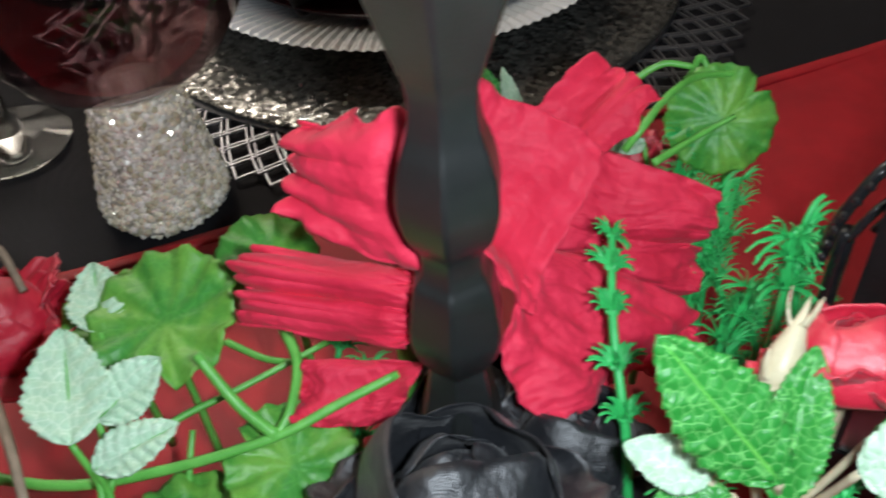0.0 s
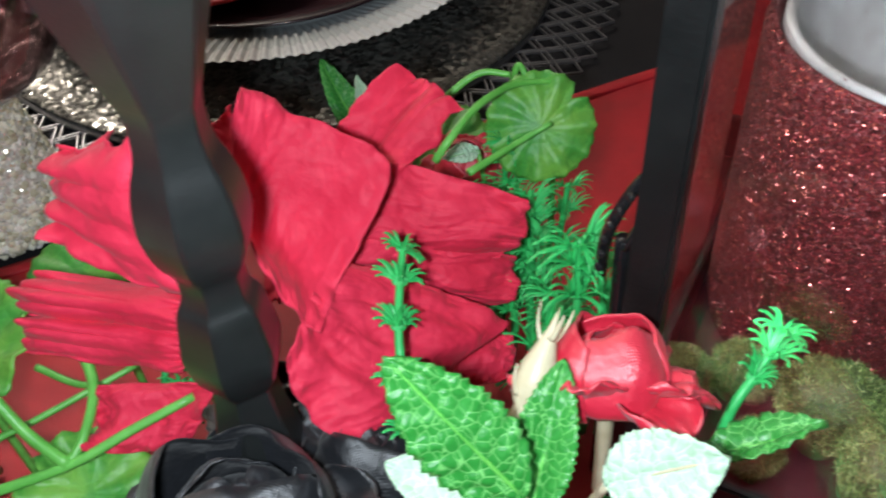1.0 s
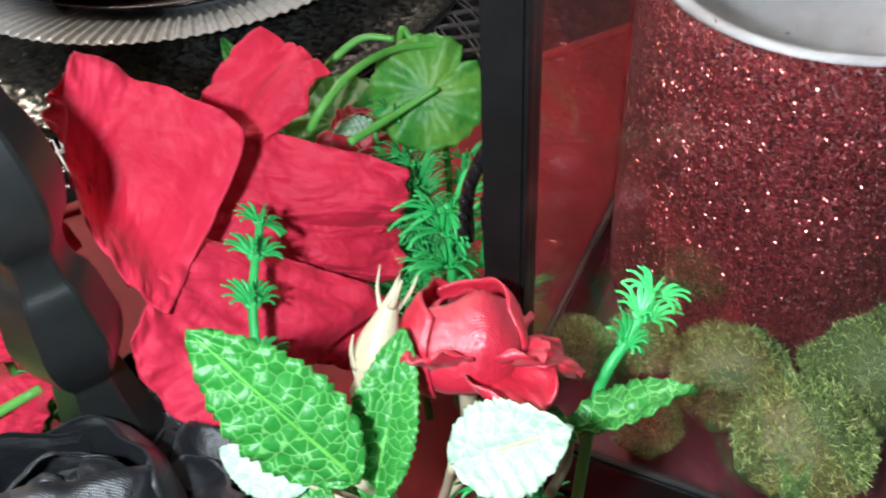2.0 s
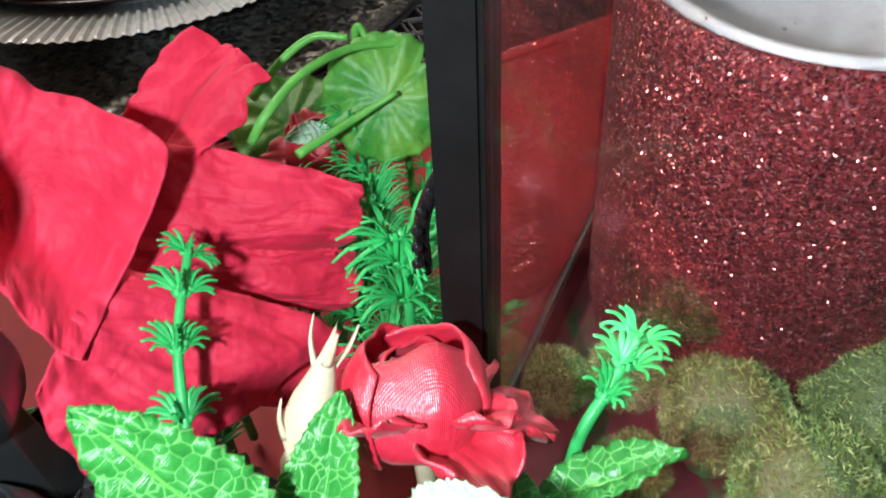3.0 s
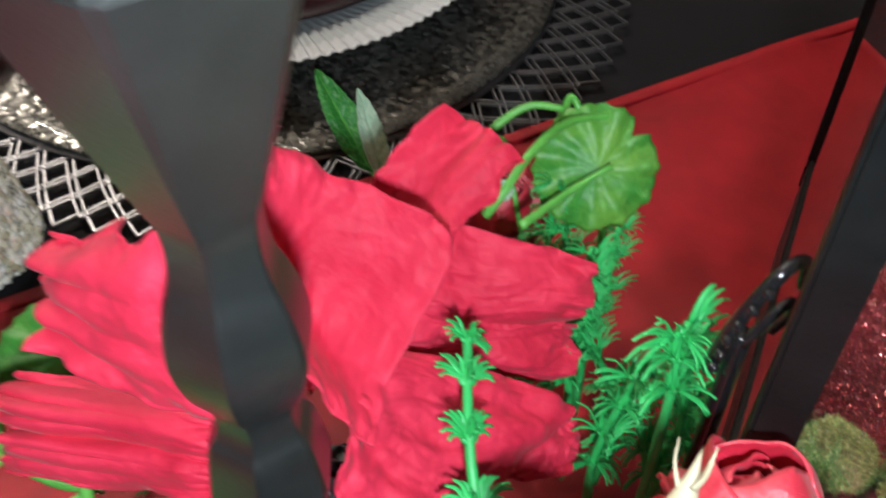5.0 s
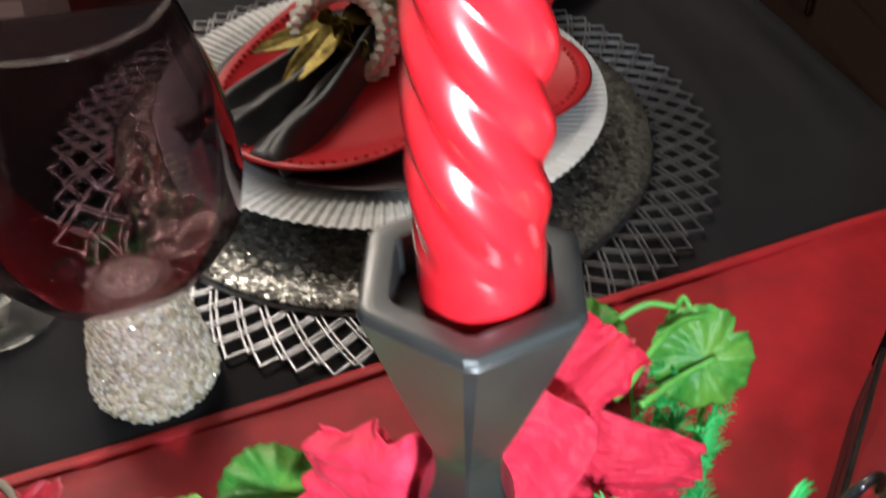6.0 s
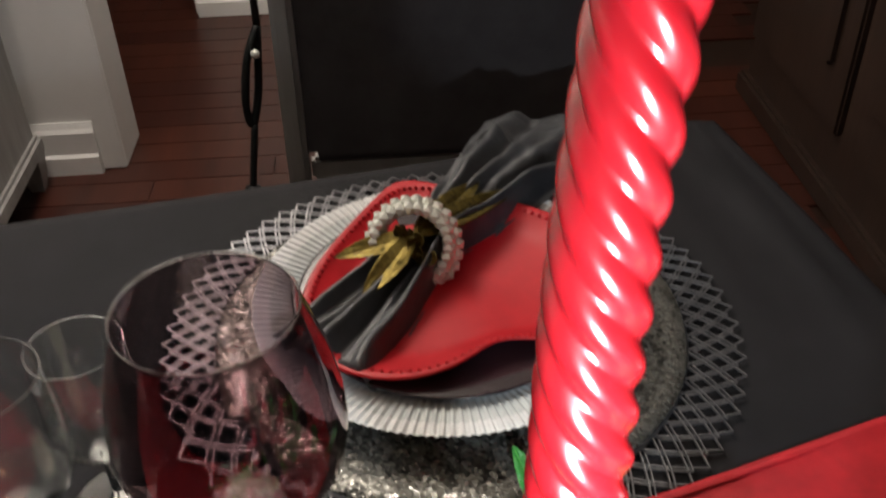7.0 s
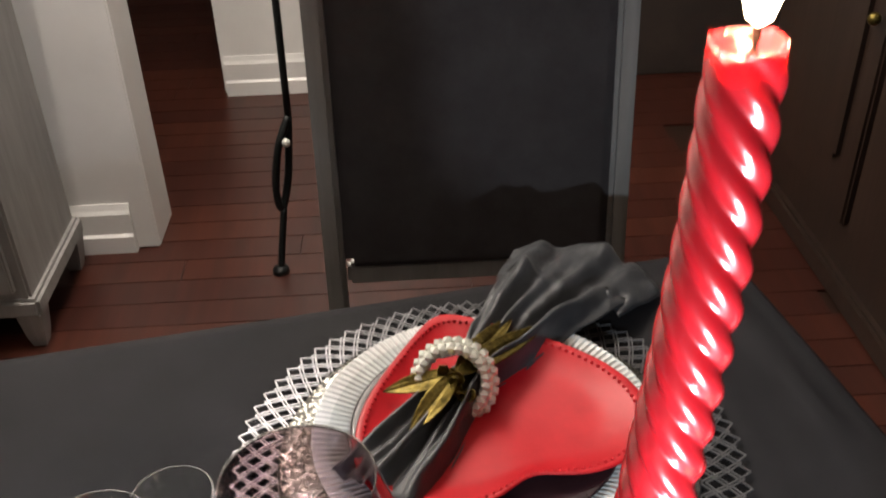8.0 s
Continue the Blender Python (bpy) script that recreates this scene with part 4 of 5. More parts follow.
part("inner_scroll", tube([(0.1470, 0.2330, 0.106), (0.1500, 0.2320, 0.114), (0.1540, 0.2330, 0.117), (0.1560, 0.2340, 0.112), (0.1530, 0.2340, 0.107)], 0.0012, 0.0009, 10, 22), GLOSS_BLACK, scroll)
for k in range(6):
    part("bead", ball(0.0012, 10, 8), GLOSS_BLACK, scroll, m=Matrix.Translation(smooth_path([(0.1402, 0.2300, 0.104), (0.1408, 0.2285, 0.116), (0.1450, 0.2280, 0.1265)], 5)[k]))
part("stake", tube([(0.1500, 0.2400, 0.001), (0.1490, 0.2370, 0.06), (0.1470, 0.2340, 0.108)], 0.0024, 0.0022, 8, 10), GLOSS_BLACK, scroll)


# ---- the flowers ----
def petals_flower(name, label, category, quads, mat, seed, group="silk flowers"):
    f = thing(name, label, category, group)
    for k, (a, b, c, d, bulge, rnd_by, sc, saddle, pleat, *fl) in enumerate(quads):
        part("petal", sheet_petal(a, b, c, d, bulge, seed + k * 1.7, rnd_by, sc, 0.0012 if fl else 0.0026, saddle=saddle, pleat=pleat, flute=fl[0] if fl else 0.0), mat, f, solid=0.0005)
    return f


right_flower = petals_flower("silk_flower", "large red cloth flower with broad creased petals", "flower", [
    ((0.0753, 0.2227, 0.0840), (0.0623, 0.2355, 0.1080), (0.0614, 0.2743, 0.1320), (0.1000, 0.2624, 0.1060), -0.007, 0.42, 0.03, 0.0050, 0.0022),
    ((0.0785, 0.2884, 0.0860), (0.1012, 0.2712, 0.0950), (0.1242, 0.2833, 0.1060), (0.1071, 0.2995, 0.1140), 0.003, 0.30, 0.07, 0.0000, 0.0040, 0.0016),
    ((0.0773, 0.2553, 0.0800), (0.0921, 0.2751, 0.1030), (0.1401, 0.2714, 0.0820), (0.1309, 0.2633, 0.0660), 0.004, 0.35, 0.02, 0.0015, 0.0015),
    ((0.0776, 0.2547, 0.0740), (0.0938, 0.2645, 0.0880), (0.1363, 0.2667, 0.0640), (0.1305, 0.2606, 0.0500), 0.004, 0.35, 0.02, 0.0010, 0.0006),
    ((0.0799, 0.2508, 0.0900), (0.0661, 0.2177, 0.0880), (0.0775, 0.2073, 0.0600), (0.1303, 0.2465, 0.0580), 0.007, 0.40, 0.03, 0.0020, 0.0000),
    ((0.1077, 0.2509, 0.0580), (0.1022, 0.2341, 0.0500), (0.1254, 0.2344, 0.0440), (0.1326, 0.2471, 0.0520), 0.005, 0.70, 0.03, 0.0000, 0.0000),
    ((0.0847, 0.2926, 0.0750), (0.0739, 0.2580, 0.0780), (0.0632, 0.2442, 0.0750), (0.0603, 0.2872, 0.0900), 0.003, 0.60, 0.03, 0.0000, 0.0000),
    ((0.0658, 0.2727, 0.1100), (0.0592, 0.2485, 0.1000), (0.0569, 0.2618, 0.1180), (0.0574, 0.2744, 0.1240), 0.003, 0.50, 0.04, 0.0000, 0.0000),
], PETAL, 1.0)
part("pearl", ball(0.0011, 12, 8), PEARL, right_flower, "tiny pearl bead", m=Matrix.Translation((0.0755, 0.2432, 0.0872)))
part("calyx", tube([(0.080, 0.262, 0.004), (0.081, 0.258, 0.040), (0.082, 0.256, 0.074)], 0.0022, 0.004, 8, 10), VINE, right_flower, "green plastic stalk")

left_flower = petals_flower("silk_flower", "large red cloth flower with fluted petal edges", "flower", [
    ((0.0536, 0.2139, 0.1120), (0.0525, 0.2275, 0.1500), (0.0300, 0.2500, 0.1340), (0.0215, 0.2375, 0.1185), 0.006, 0.30, 0.11, 0.0000, 0.0000, 0.0050),
    ((0.0515, 0.2274, 0.1040), (0.0505, 0.2186, 0.0980), (0.0056, 0.2411, 0.0880), (0.0096, 0.2511, 0.0960), 0.007, 0.45, 0.08, 0.0020, 0.0000, 0.0030),
    ((0.0501, 0.2222, 0.0980), (0.0491, 0.2140, 0.0910), (0.0030, 0.2361, 0.0820), (0.0117, 0.2424, 0.0900), 0.006, 0.35, 0.08, 0.0020, 0.0000, 0.0020),
    ((0.0530, 0.2261, 0.0720), (0.0406, 0.2167, 0.0600), (0.0146, 0.2194, 0.0580), (0.0187, 0.2360, 0.0660), 0.004, 0.40, 0.03, 0.0012, 0.0006),
    ((0.0600, 0.2450, 0.1000), (0.0560, 0.2300, 0.0900), (0.0300, 0.2600, 0.0950), (0.0400, 0.2700, 0.1100), 0.006, 0.60, 0.04, 0.0000, 0.0000),
], PETAL, 9.0)
part("calyx", tube([(0.045, 0.245, 0.004), (0.046, 0.240, 0.050), (0.047, 0.235, 0.080)], 0.0022, 0.004, 8, 10), VINE, left_flower, "green plastic stalk")


def rose(name, label, at, r, mat, seed, outer, lean=(0, 0, 0), group="roses", rise=1.0):
    """A furled dome of overlapping petals with open petals round it."""
    f = thing(name, label, "rose", group, at)
    rnd = random.Random(seed)
    tilt = pose(0, 0, 0, *lean)
    domes = ((0.50, 0, 2.6, -0.5, 1.50), (0.54, 2.2, 2.6, -0.5, 1.42), (0.58, 4.3, 2.6, -0.6, 1.34), (0.74, 0.9, 2.5, -0.7, 1.12), (0.78, 3.0, 2.5, -0.7, 1.05), (0.82, 5.1, 2.4, -0.7, 0.98))
    for k, (q, a0, span, e0, e1) in enumerate(domes):
        a0 += seed * 0.9
        part("petal", dome_petal(r * q, a0, a0 + span, e0, e1, seed + k * 2.1, rise), mat, f, m=tilt, solid=0.0005)
    part("heart", dome_petal(r * 0.47, 0, 2 * math.pi, -0.4, 1.57, seed, rise, 0.0, 16, 0.0), mat, f, m=tilt)
    for k, (a, op, ln, w) in enumerate(outer):
        m = tilt @ pose(0, 0, -r * 0.35, 0, 0, a) @ Matrix.Translation((0, 0.32 * r, 0)) @ pose(0, 0, 0, op + rnd.uniform(-5, 5), 0, rnd.uniform(-8, 8))
        part("petal", fan_petal(ln * r, w * r, 0.30, -0.26, seed + k * 1.3, 0.05, 0.0012), mat, f, m=m, solid=0.0005)
    part("stalk", tube([(0, 0, -at[2] + 0.003), (rnd.uniform(-0.004, 0.004), 0, -at[2] * 0.5), (0, 0, -r * 0.3)], 0.0016, 0.0020, 8, 10), BEIGE, f, "beige plastic stalk")
    return f


RED_OUT = [(20, 34, 1.0, 1.1), (80, 26, 1.05, 1.0), (140, 40, 0.95, 1.1), (200, 8, 1.1, 1.3), (262, 12, 1.15, 1.2), (318, 30, 1.0, 1.0), (295, 46, 0.9, 0.8), (235, 34, 0.9, 0.9)]
BLACK_OUT = [(k * 52 + 10, 18 + 14 * (k % 3), 0.95, 1.25) for k in range(7)]
rose("satin_rose", "small red satin rose with shiny open petals", (0.1385, 0.1880, 0.1055), 0.0152, SATIN, 3, RED_OUT, (-32, 8, 0))
rose("satin_rose", "red satin rose lying near the edge of the runner", (-0.0780, 0.2760, 0.0480), 0.020, SATIN, 12, RED_OUT, (10, -25, 0))
rose("satin_rose", "red satin rose beside the lantern base", (0.1660, 0.1500, 0.0300), 0.017, SATIN, 22, RED_OUT, (0, 10, 0))
rose("satin_rose", "black satin rose at the foot of the candlestick", (0.0555, 0.1840, 0.0680), 0.0300, BLACK_SATIN, 31, BLACK_OUT, (-22, 4, 0))
rose("satin_rose", "second black satin rose tucked beside the first", (0.0864, 0.2079, 0.0550), 0.0200, BLACK_SATIN, 35, BLACK_OUT, (-10, 14, 0))
# Extra rose, added low so that the gap behind the candlestick stays dark.
rose("satin_rose", "black satin rose added to fill the dark gap behind the candlestick", (0.0640, 0.2330, 0.0400), 0.0220, BLACK_SATIN, 37, BLACK_OUT, (0, 0, 0))
rose("satin_rose", "small red rose head half hidden under the leaves", (0.1300, 0.3360, 0.0420), 0.014, SATIN, 41, RED_OUT, (15, 0, 0))


# ---- leaves ----
def leaf(label, base, tip, width, normal, mat, seed, fold=0.25, droop=-0.1, stalk_to=None, teeth=18, tooth=0.06, stem=BEIGE):
    f = thing("cloth_leaf", label, "leaf", "cloth leaves")
    m, length = frame_of(base, tip, normal)
    part("blade", leaf_sheet(length, width, seed, fold, droop, teeth, tooth), mat, f, m=m, solid=0.0004)
    rib = [m @ Vector((0, length * t, droop * length * t * t - 0.0006)) for t in (0.0, 0.35, 0.7, 0.95)]
    part("midrib", tube(rib, 0.0005, 0.0002, 6, 12), VINE if mat is LEAF else stem, f)
    if stalk_to:
        b = Vector(base)
        part("stalk", tube([Vector(stalk_to), (b + Vector(stalk_to)) / 2 + Vector((0.002, 0.002, -0.004)), b], 0.0011, 0.0009, 8, 12), stem, f)
    return f


SERR = "bright green serrated cloth leaf with a net of pale veins"
ROOT = (0.124, 0.176, 0.060)
leaf(SERR, (0.1150, 0.1630, 0.1040), (0.0925, 0.1760, 0.1330), 0.0192, (-0.15, -0.75, 0.65), LEAF, 1, -0.12, -0.05, ROOT, 24, 0.09)
leaf(SERR, (0.1170, 0.1640, 0.0945), (0.1269, 0.1836, 0.1175), 0.0135, (-0.3, -0.6, 0.8), LEAF, 2, 0.55, -0.03, ROOT, 20, 0.08)
leaf("pale underside of a serrated cloth leaf", (0.1320, 0.1650, 0.1010), (0.1512, 0.1572, 0.1175), 0.0175, (-0.1, -0.6, 0.8), PALE_LEAF, 3, 0.15, 0.05, ROOT)
leaf(SERR, (0.1560, 0.1735, 0.0920), (0.1792, 0.1715, 0.1012), 0.0125, (-0.2, 0.3, 0.9), LEAF, 4, 0.4, 0.0, (0.150, 0.165, 0.085))
leaf("pale underside of a serrated cloth leaf", (0.1060, 0.1720, 0.0920), (0.0900, 0.1800, 0.0960), 0.012, (0, -0.4, 0.9), PALE_LEAF, 5, 0.2, -0.05, ROOT)
leaf(SERR, (0.1100, 0.1690, 0.0900), (0.0930, 0.1690, 0.0860), 0.014, (0, -0.2, 1), LEAF, 6, 0.2, -0.1, ROOT)
leaf(SERR, (0.1420, 0.1780, 0.0920), (0.1560, 0.1700, 0.0960), 0.014, (0, 0.1, 1), LEAF, 7, 0.3, -0.1, ROOT)
FROST = "pale frosted green leaf with a toothed edge"
leaf(FROST, (-0.0357, 0.2085, 0.0750), (-0.0405, 0.2370, 0.0850), 0.0210, (0, -0.3, 1), PALE_LEAF, 11, 0.2, 0.02, (-0.032, 0.196, 0.058), 14, 0.07, VINE)
leaf(FROST, (-0.0320, 0.2175, 0.0720), (-0.0160, 0.2290, 0.0800), 0.0150, (0.2, -0.4, 1), PALE_LEAF, 12, 0.2, 0.02, (-0.032, 0.196, 0.058), 14, 0.07, VINE)
leaf(FROST, (-0.0320, 0.2060, 0.0680), (-0.0105, 0.2120, 0.0750), 0.0125, (0, -0.4, 1), PALE_LEAF, 13, 0.3, 0.0, (-0.032, 0.196, 0.058), 14, 0.07, VINE)
leaf(FROST, (-0.0380, 0.2500, 0.0690), (-0.0425, 0.2720, 0.0740), 0.0165, (0, -0.3, 1), PALE_LEAF, 14, 0.2, 0.02, (-0.034, 0.225, 0.058), 14, 0.07, VINE)
leaf("small pale leaf tucked between flower and fern", (0.1333, 0.3295, 0.0550), (0.1205, 0.3214, 0.0600), 0.007, (0, -0.6, 0.8), PALE_LEAF, 17, 0.2, -0.05, (0.134, 0.300, 0.020), stem=VINE)
leaf("dull green cloth leaf behind the red flower", (0.0960, 0.4000, 0.0060), (0.0800, 0.4330, 0.0340), 0.014, (0.3, -0.9, 0.4), LEAF, 15, 0.3, -0.05, (0.100, 0.385, 0.004), stem=VINE)
leaf("dull green cloth leaf behind the red flower", (0.1000, 0.3950, 0.0060), (0.0950, 0.4180, 0.0330), 0.010, (0.3, -0.9, 0.4), PALE_LEAF, 16, 0.3, -0.05, (0.100, 0.385, 0.004), stem=VINE)


def round_leaf(label, centre, r, normal, spin, seed, dish=0.18, mat=ROUND_LEAF):
    f = thing("round_leaf", label, "leaf", "round leaves")
    z = Vector(normal).normalized()
    m = z.to_track_quat("Z", "Y").to_matrix().to_4x4()
    m.translation = Vector(centre)
    mm = m @ pose(0, 0, 0, 0, 0, spin)
    part("blade", round_leaf_sheet(r, seed, dish), mat, f, m=mm, solid=0.0004)
    low = mm @ Vector((0, -r * 0.15, -0.001))
    part("leafstalk", tube([low, low + Vector((0.002, -0.002, -min(0.02, low.z * 0.4))), Vector((low.x + 0.003, low.y, 0.004))], 0.0011, 0.0013, 8, 12), VINE, f)
    return f


RLF = "round pleated green leaf with yellow patches"
rl = round_leaf(RLF, (0.1497, 0.3050, 0.0810), 0.0175, (-0.10, -0.80, 0.55), 130, 2, -0.16)
part("stalk", tube([(0.1240, 0.2880, 0.0800), (0.1330, 0.2935, 0.0805), (0.1420, 0.2985, 0.0815), (0.1520, 0.3010, 0.0850)], 0.0013, 0.0008, 8, 16), VINE, rl)
ll = round_leaf(RLF, (-0.0195, 0.2490, 0.0715), 0.0220, (-0.22, -0.28, 0.95), 40, 5, 0.10)
part("stalk", tube([(-0.0073, 0.2300, 0.0790), (0.0016, 0.2216, 0.068), (0.011, 0.2148, 0.062)], 0.0014, 0.0018, 8, 12), VINE, ll)
round_leaf(RLF, (-0.0400, 0.2600, 0.0560), 0.0200, (-0.4, -0.2, 0.9), 100, 6, 0.15)
round_leaf("round green leaf curled over beside the red flower", (0.0070, 0.2780, 0.0650), 0.0165, (0.25, -0.50, 0.80), 60, 7, -0.55)
round_leaf("round green leaf lying flat below the stems", (0.0140, 0.2110, 0.0540), 0.0175, (0.2, -0.2, 0.95), 200, 8, 0.05)
round_leaf("round dull green leaf under the curled stems", (0.1210, 0.3500, 0.0430), 0.0200, (-0.2, -0.5, 0.85), 20, 9, -0.2)
round_leaf("round green leaf low on the runner", (-0.0130, 0.2030, 0.0400), 0.0180, (0.1, 0, 1), 20, 10, 0.05)


def vine(label, lines, r0, mat=VINE, name="vine_stem"):
    f = thing(name, label, "stem", "stems")
    for line in lines:
        part("stem", tube(line, r0, r0 * 0.75, 8, 22), mat, f)
    return f


vine("branching light green plastic stem above the runner", [
    [(-0.085, 0.225, 0.050), (-0.0464, 0.2110, 0.055), (-0.0168, 0.2108, 0.058), (0.0110, 0.2148, 0.062), (0.0274, 0.2201, 0.066), (0.0433, 0.2248, 0.070)],
    [(0.0120, 0.2467, 0.070), (0.0165, 0.2338, 0.068), (0.0149, 0.2214, 0.065), (0.0110, 0.2148, 0.062)]], 0.0016)
vine("thin green plastic stem crossing the runner", [
    [(-0.0300, 0.2230, 0.048), (-0.0199, 0.2319, 0.050), (-0.0029, 0.2391, 0.052), (0.0229, 0.2511, 0.055)],
    [(-0.0081, 0.2592, 0.050), (0.0041, 0.2512, 0.050), (0.0150, 0.2460, 0.053)],
    [(-0.0180, 0.2100, 0.030), (-0.0165, 0.2200, 0.042), (-0.0150, 0.2290, 0.049)]], 0.0012)
vine("green plastic stem curling up over a round leaf", [
    [(0.1138, 0.2849, 0.0885), (0.1185, 0.2860, 0.0950), (0.1280, 0.2960, 0.0980), (0.1400, 0.3080, 0.0955), (0.1500, 0.3130, 0.0925), (0.1580, 0.3150, 0.0900)],
    [(0.1140, 0.3150, 0.080), (0.1236, 0.3184, 0.0885), (0.1330, 0.3190, 0.0940), (0.1420, 0.3170, 0.0935)],
    [(0.1440, 0.3260, 0.0780), (0.1440, 0.3210, 0.0900), (0.1455, 0.3200, 0.0945), (0.1480, 0.3150, 0.0900)]], 0.0013)
vine("brown plastic stem at the end of the bunch", [
    [(-0.0620, 0.2300, 0.070), (-0.0500, 0.2080, 0.075), (-0.0430, 0.1900, 0.070)], [(-0.0700, 0.2250, 0.060), (-0.0560, 0.2000, 0.064), (-0.0480, 0.1850, 0.060)],
    [(-0.0900, 0.2900, 0.066), (-0.0740, 0.2840, 0.074), (-0.0640, 0.2700, 0.068)]], 0.0016, BROWN_STEM, "brown_stem")

# rose hips
def bud(base, tip, r, label="beige plastic rosebud with pointed sepals"):
    f = thing("rosebud", label, "bud", "rosebuds")
    m, h = frame_of(base, tip, (0, -1, 0.3))
    m2 = m @ pose(0, 0, 0, -90, 0, 0)
    part("body", lathe([(q * r, z * h) for q, z in [(0.0, 0.0), (0.45, 0.02), (0.62, 0.10), (0.55, 0.17), (0.82, 0.25), (1.0, 0.38), (0.85, 0.52), (0.55, 0.66), (0.30, 0.78), (0.12, 0.9), (0.0, 1.0)]], 20), BEIGE, f, m=m2)
    for k, (a, z0, ln) in enumerate(((20, 0.72, 0.28), (150, 0.70, 0.30), (265, 0.74, 0.22), (80, 0.28, 0.26), (200, 0.26, 0.24), (320, 0.30, 0.28))):
        ca, sa = math.cos(radians(a)), math.sin(radians(a))
        q = 0.35 if z0 > 0.5 else 0.8
        line = [(ca * r * q, sa * r * q, z0 * h), (ca * r * (q + 0.45), sa * r * (q + 0.45), (z0 + ln * 0.5) * h), (ca * r * (q + 0.6), sa * r * (q + 0.6), (z0 + ln) * h)]
        part("sepal", tube(line, 0.0009, 0.0002, 6, 8, 0.6), BEIGE, f, m=m2)
    part("stalk", tube([m @ Vector((0, 0, 0)), Vector(base) + Vector((0, -0.002, -0.014)), Vector(ROOT)], 0.0010, 0.0012, 8, 10), BEIGE, f)
    return f


bud((0.1172, 0.1790, 0.1035), (0.1283, 0.1932, 0.1222), 0.0042)


# ---- plastic fern sprigs ----
def frond(bm, c, d, s, up, size, fingers, fat, rnd):
    """A moulded half-frond: a short arched stalk that ends in a comb of flat curved fingers."""
    hub = c + (s * 0.16 + d * 0.14) * size
    tube([c, c + (s * 0.10 + d * 0.05) * size, hub], size * fat * 1.5, size * fat * 1.4, 6, 4, 0.45, into=bm)
    for k in range(fingers):
        f = k / max(1, fingers - 1)
        a = radians(14 + 82 * f + rnd.uniform(-5, 5))
        g = (d * math.cos(a) + s * math.sin(a) + up * rnd.uniform(-0.12, 0.12)).normalized()
        ln = size * (0.66 + 0.24 * math.sin(math.pi * f)) * rnd.uniform(0.88, 1.08)
        bend = (d * math.sin(a) - s * math.cos(a)) * size * 0.09
        tube([hub, hub + g * ln * 0.35 + bend * 0.7, hub + g * ln * 0.72 + bend, hub + g * ln - bend * 0.3], size * fat, size * fat * 0.40, 6, 6, 0.34, into=bm)


def sprig(points, whorls, size, label="bright green plastic fern sprig with narrow leaflets", seed=0, blades=9, gap=0.0125, fat=0.085):
    f = thing("fern_sprig", label, "plant sprig", "fern sprigs")
    rnd = random.Random(seed)
    line = smooth_path(points, 40)
    total = sum((q - p).length for p, q in zip(line, line[1:]))
    part("stem", tube(points, 0.0014, 0.0010, 8, 24), FERN, f)
    fingers = max(4, blades // 2)
    for w in range(whorls):
        t = max(0.06, 1.0 - w * gap / total)
        i = min(39, int(t * 40))
        c, d = line[i], (line[min(i + 1, 40)] - line[max(i - 1, 0)]).normalized()
        s = d.cross(Vector((0.3, -0.8, 0.5))).normalized()
        up = s.cross(d)
        bm = bmesh.new()
        turn = rnd.uniform(-0.3, 0.3)
        for a in (turn, turn + math.pi, turn + math.pi / 2 + 0.3):
            out = s * math.cos(a) + up * math.sin(a)
            side = s * -math.sin(a) + up * math.cos(a)
            lift = (d * 0.9 + out * 0.4).normalized() if w == 0 else (d + out * rnd.uniform(-0.15, 0.2)).normalized()
            wide = (out - lift * out.dot(lift)).normalized()
            frond(bm, c, lift, wide, side, size * (0.95 if w else 0.85) * (1.0 if abs(math.sin(a)) < 0.7 else 0.8), fingers, fat, rnd)
        part("whorl", bm, FERN, f)
    return f


sprig([(0.0985, 0.1900, 0.020), (0.0968, 0.1960, 0.066), (0.0963, 0.2183, 0.089), (0.1004, 0.2425, 0.0975)], 5, 0.0080, seed=1, blades=13, gap=0.0150, fat=0.115)
sprig([(0.1610, 0.1800, 0.050), (0.1650, 0.1845, 0.0860), (0.1728, 0.1900, 0.0965), (0.1795, 0.1952, 0.1045)], 3, 0.0084, seed=2, blades=11, gap=0.0125, fat=0.115)
sprig([(0.1430, 0.2290, 0.030), (0.1428, 0.2285, 0.075), (0.1428, 0.2320, 0.1020)], 3, 0.0165, seed=3, blades=13, gap=0.0125, fat=0.062)
rb = random.Random(11)
for k in range(17):
    x, y = rb.uniform(0.124, 0.163), rb.uniform(0.236, 0.305)
    z = rb.uniform(0.048, 0.078)
    sprig([(x, y, 0.010), (x + rb.uniform(-0.004, 0.004), y, z * 0.6), (x + rb.uniform(-0.010, 0.010), y + rb.uniform(-0.004, 0.014), z)], 4, rb.uniform(0.0100, 0.0135), "green plastic fern sprig in the dense clump", 20 + k, blades=13, gap=0.0112, fat=0.055)
for k, (x, y, z) in enumerate(((0.135, 0.165, 0.078), (0.112, 0.182, 0.070), (0.149, 0.172, 0.072), (0.100, 0.172, 0.076), (0.180, 0.158, 0.052), (0.196, 0.150, 0.050))):
    sprig([(x - 0.004, y - 0.004, 0.012), (x, y, z * 0.6), (x + 0.004, y + 0.010, z)], 4, 0.0085, "green plastic fern sprig below the leaves", 60 + k)
# low greenery that carries the flowers
for k in range(12):
    x, y = rb.uniform(0.02, 0.13), rb.uniform(0.200, 0.275)
    sprig([(x, y, 0.004), (x, y, 0.025), (x + rb.uniform(-0.012, 0.012), y + rb.uniform(-0.012, 0.012), rb.uniform(0.035, 0.05))], 3, 0.009, "dark green plastic fern sprig under the flowers", 80 + k)

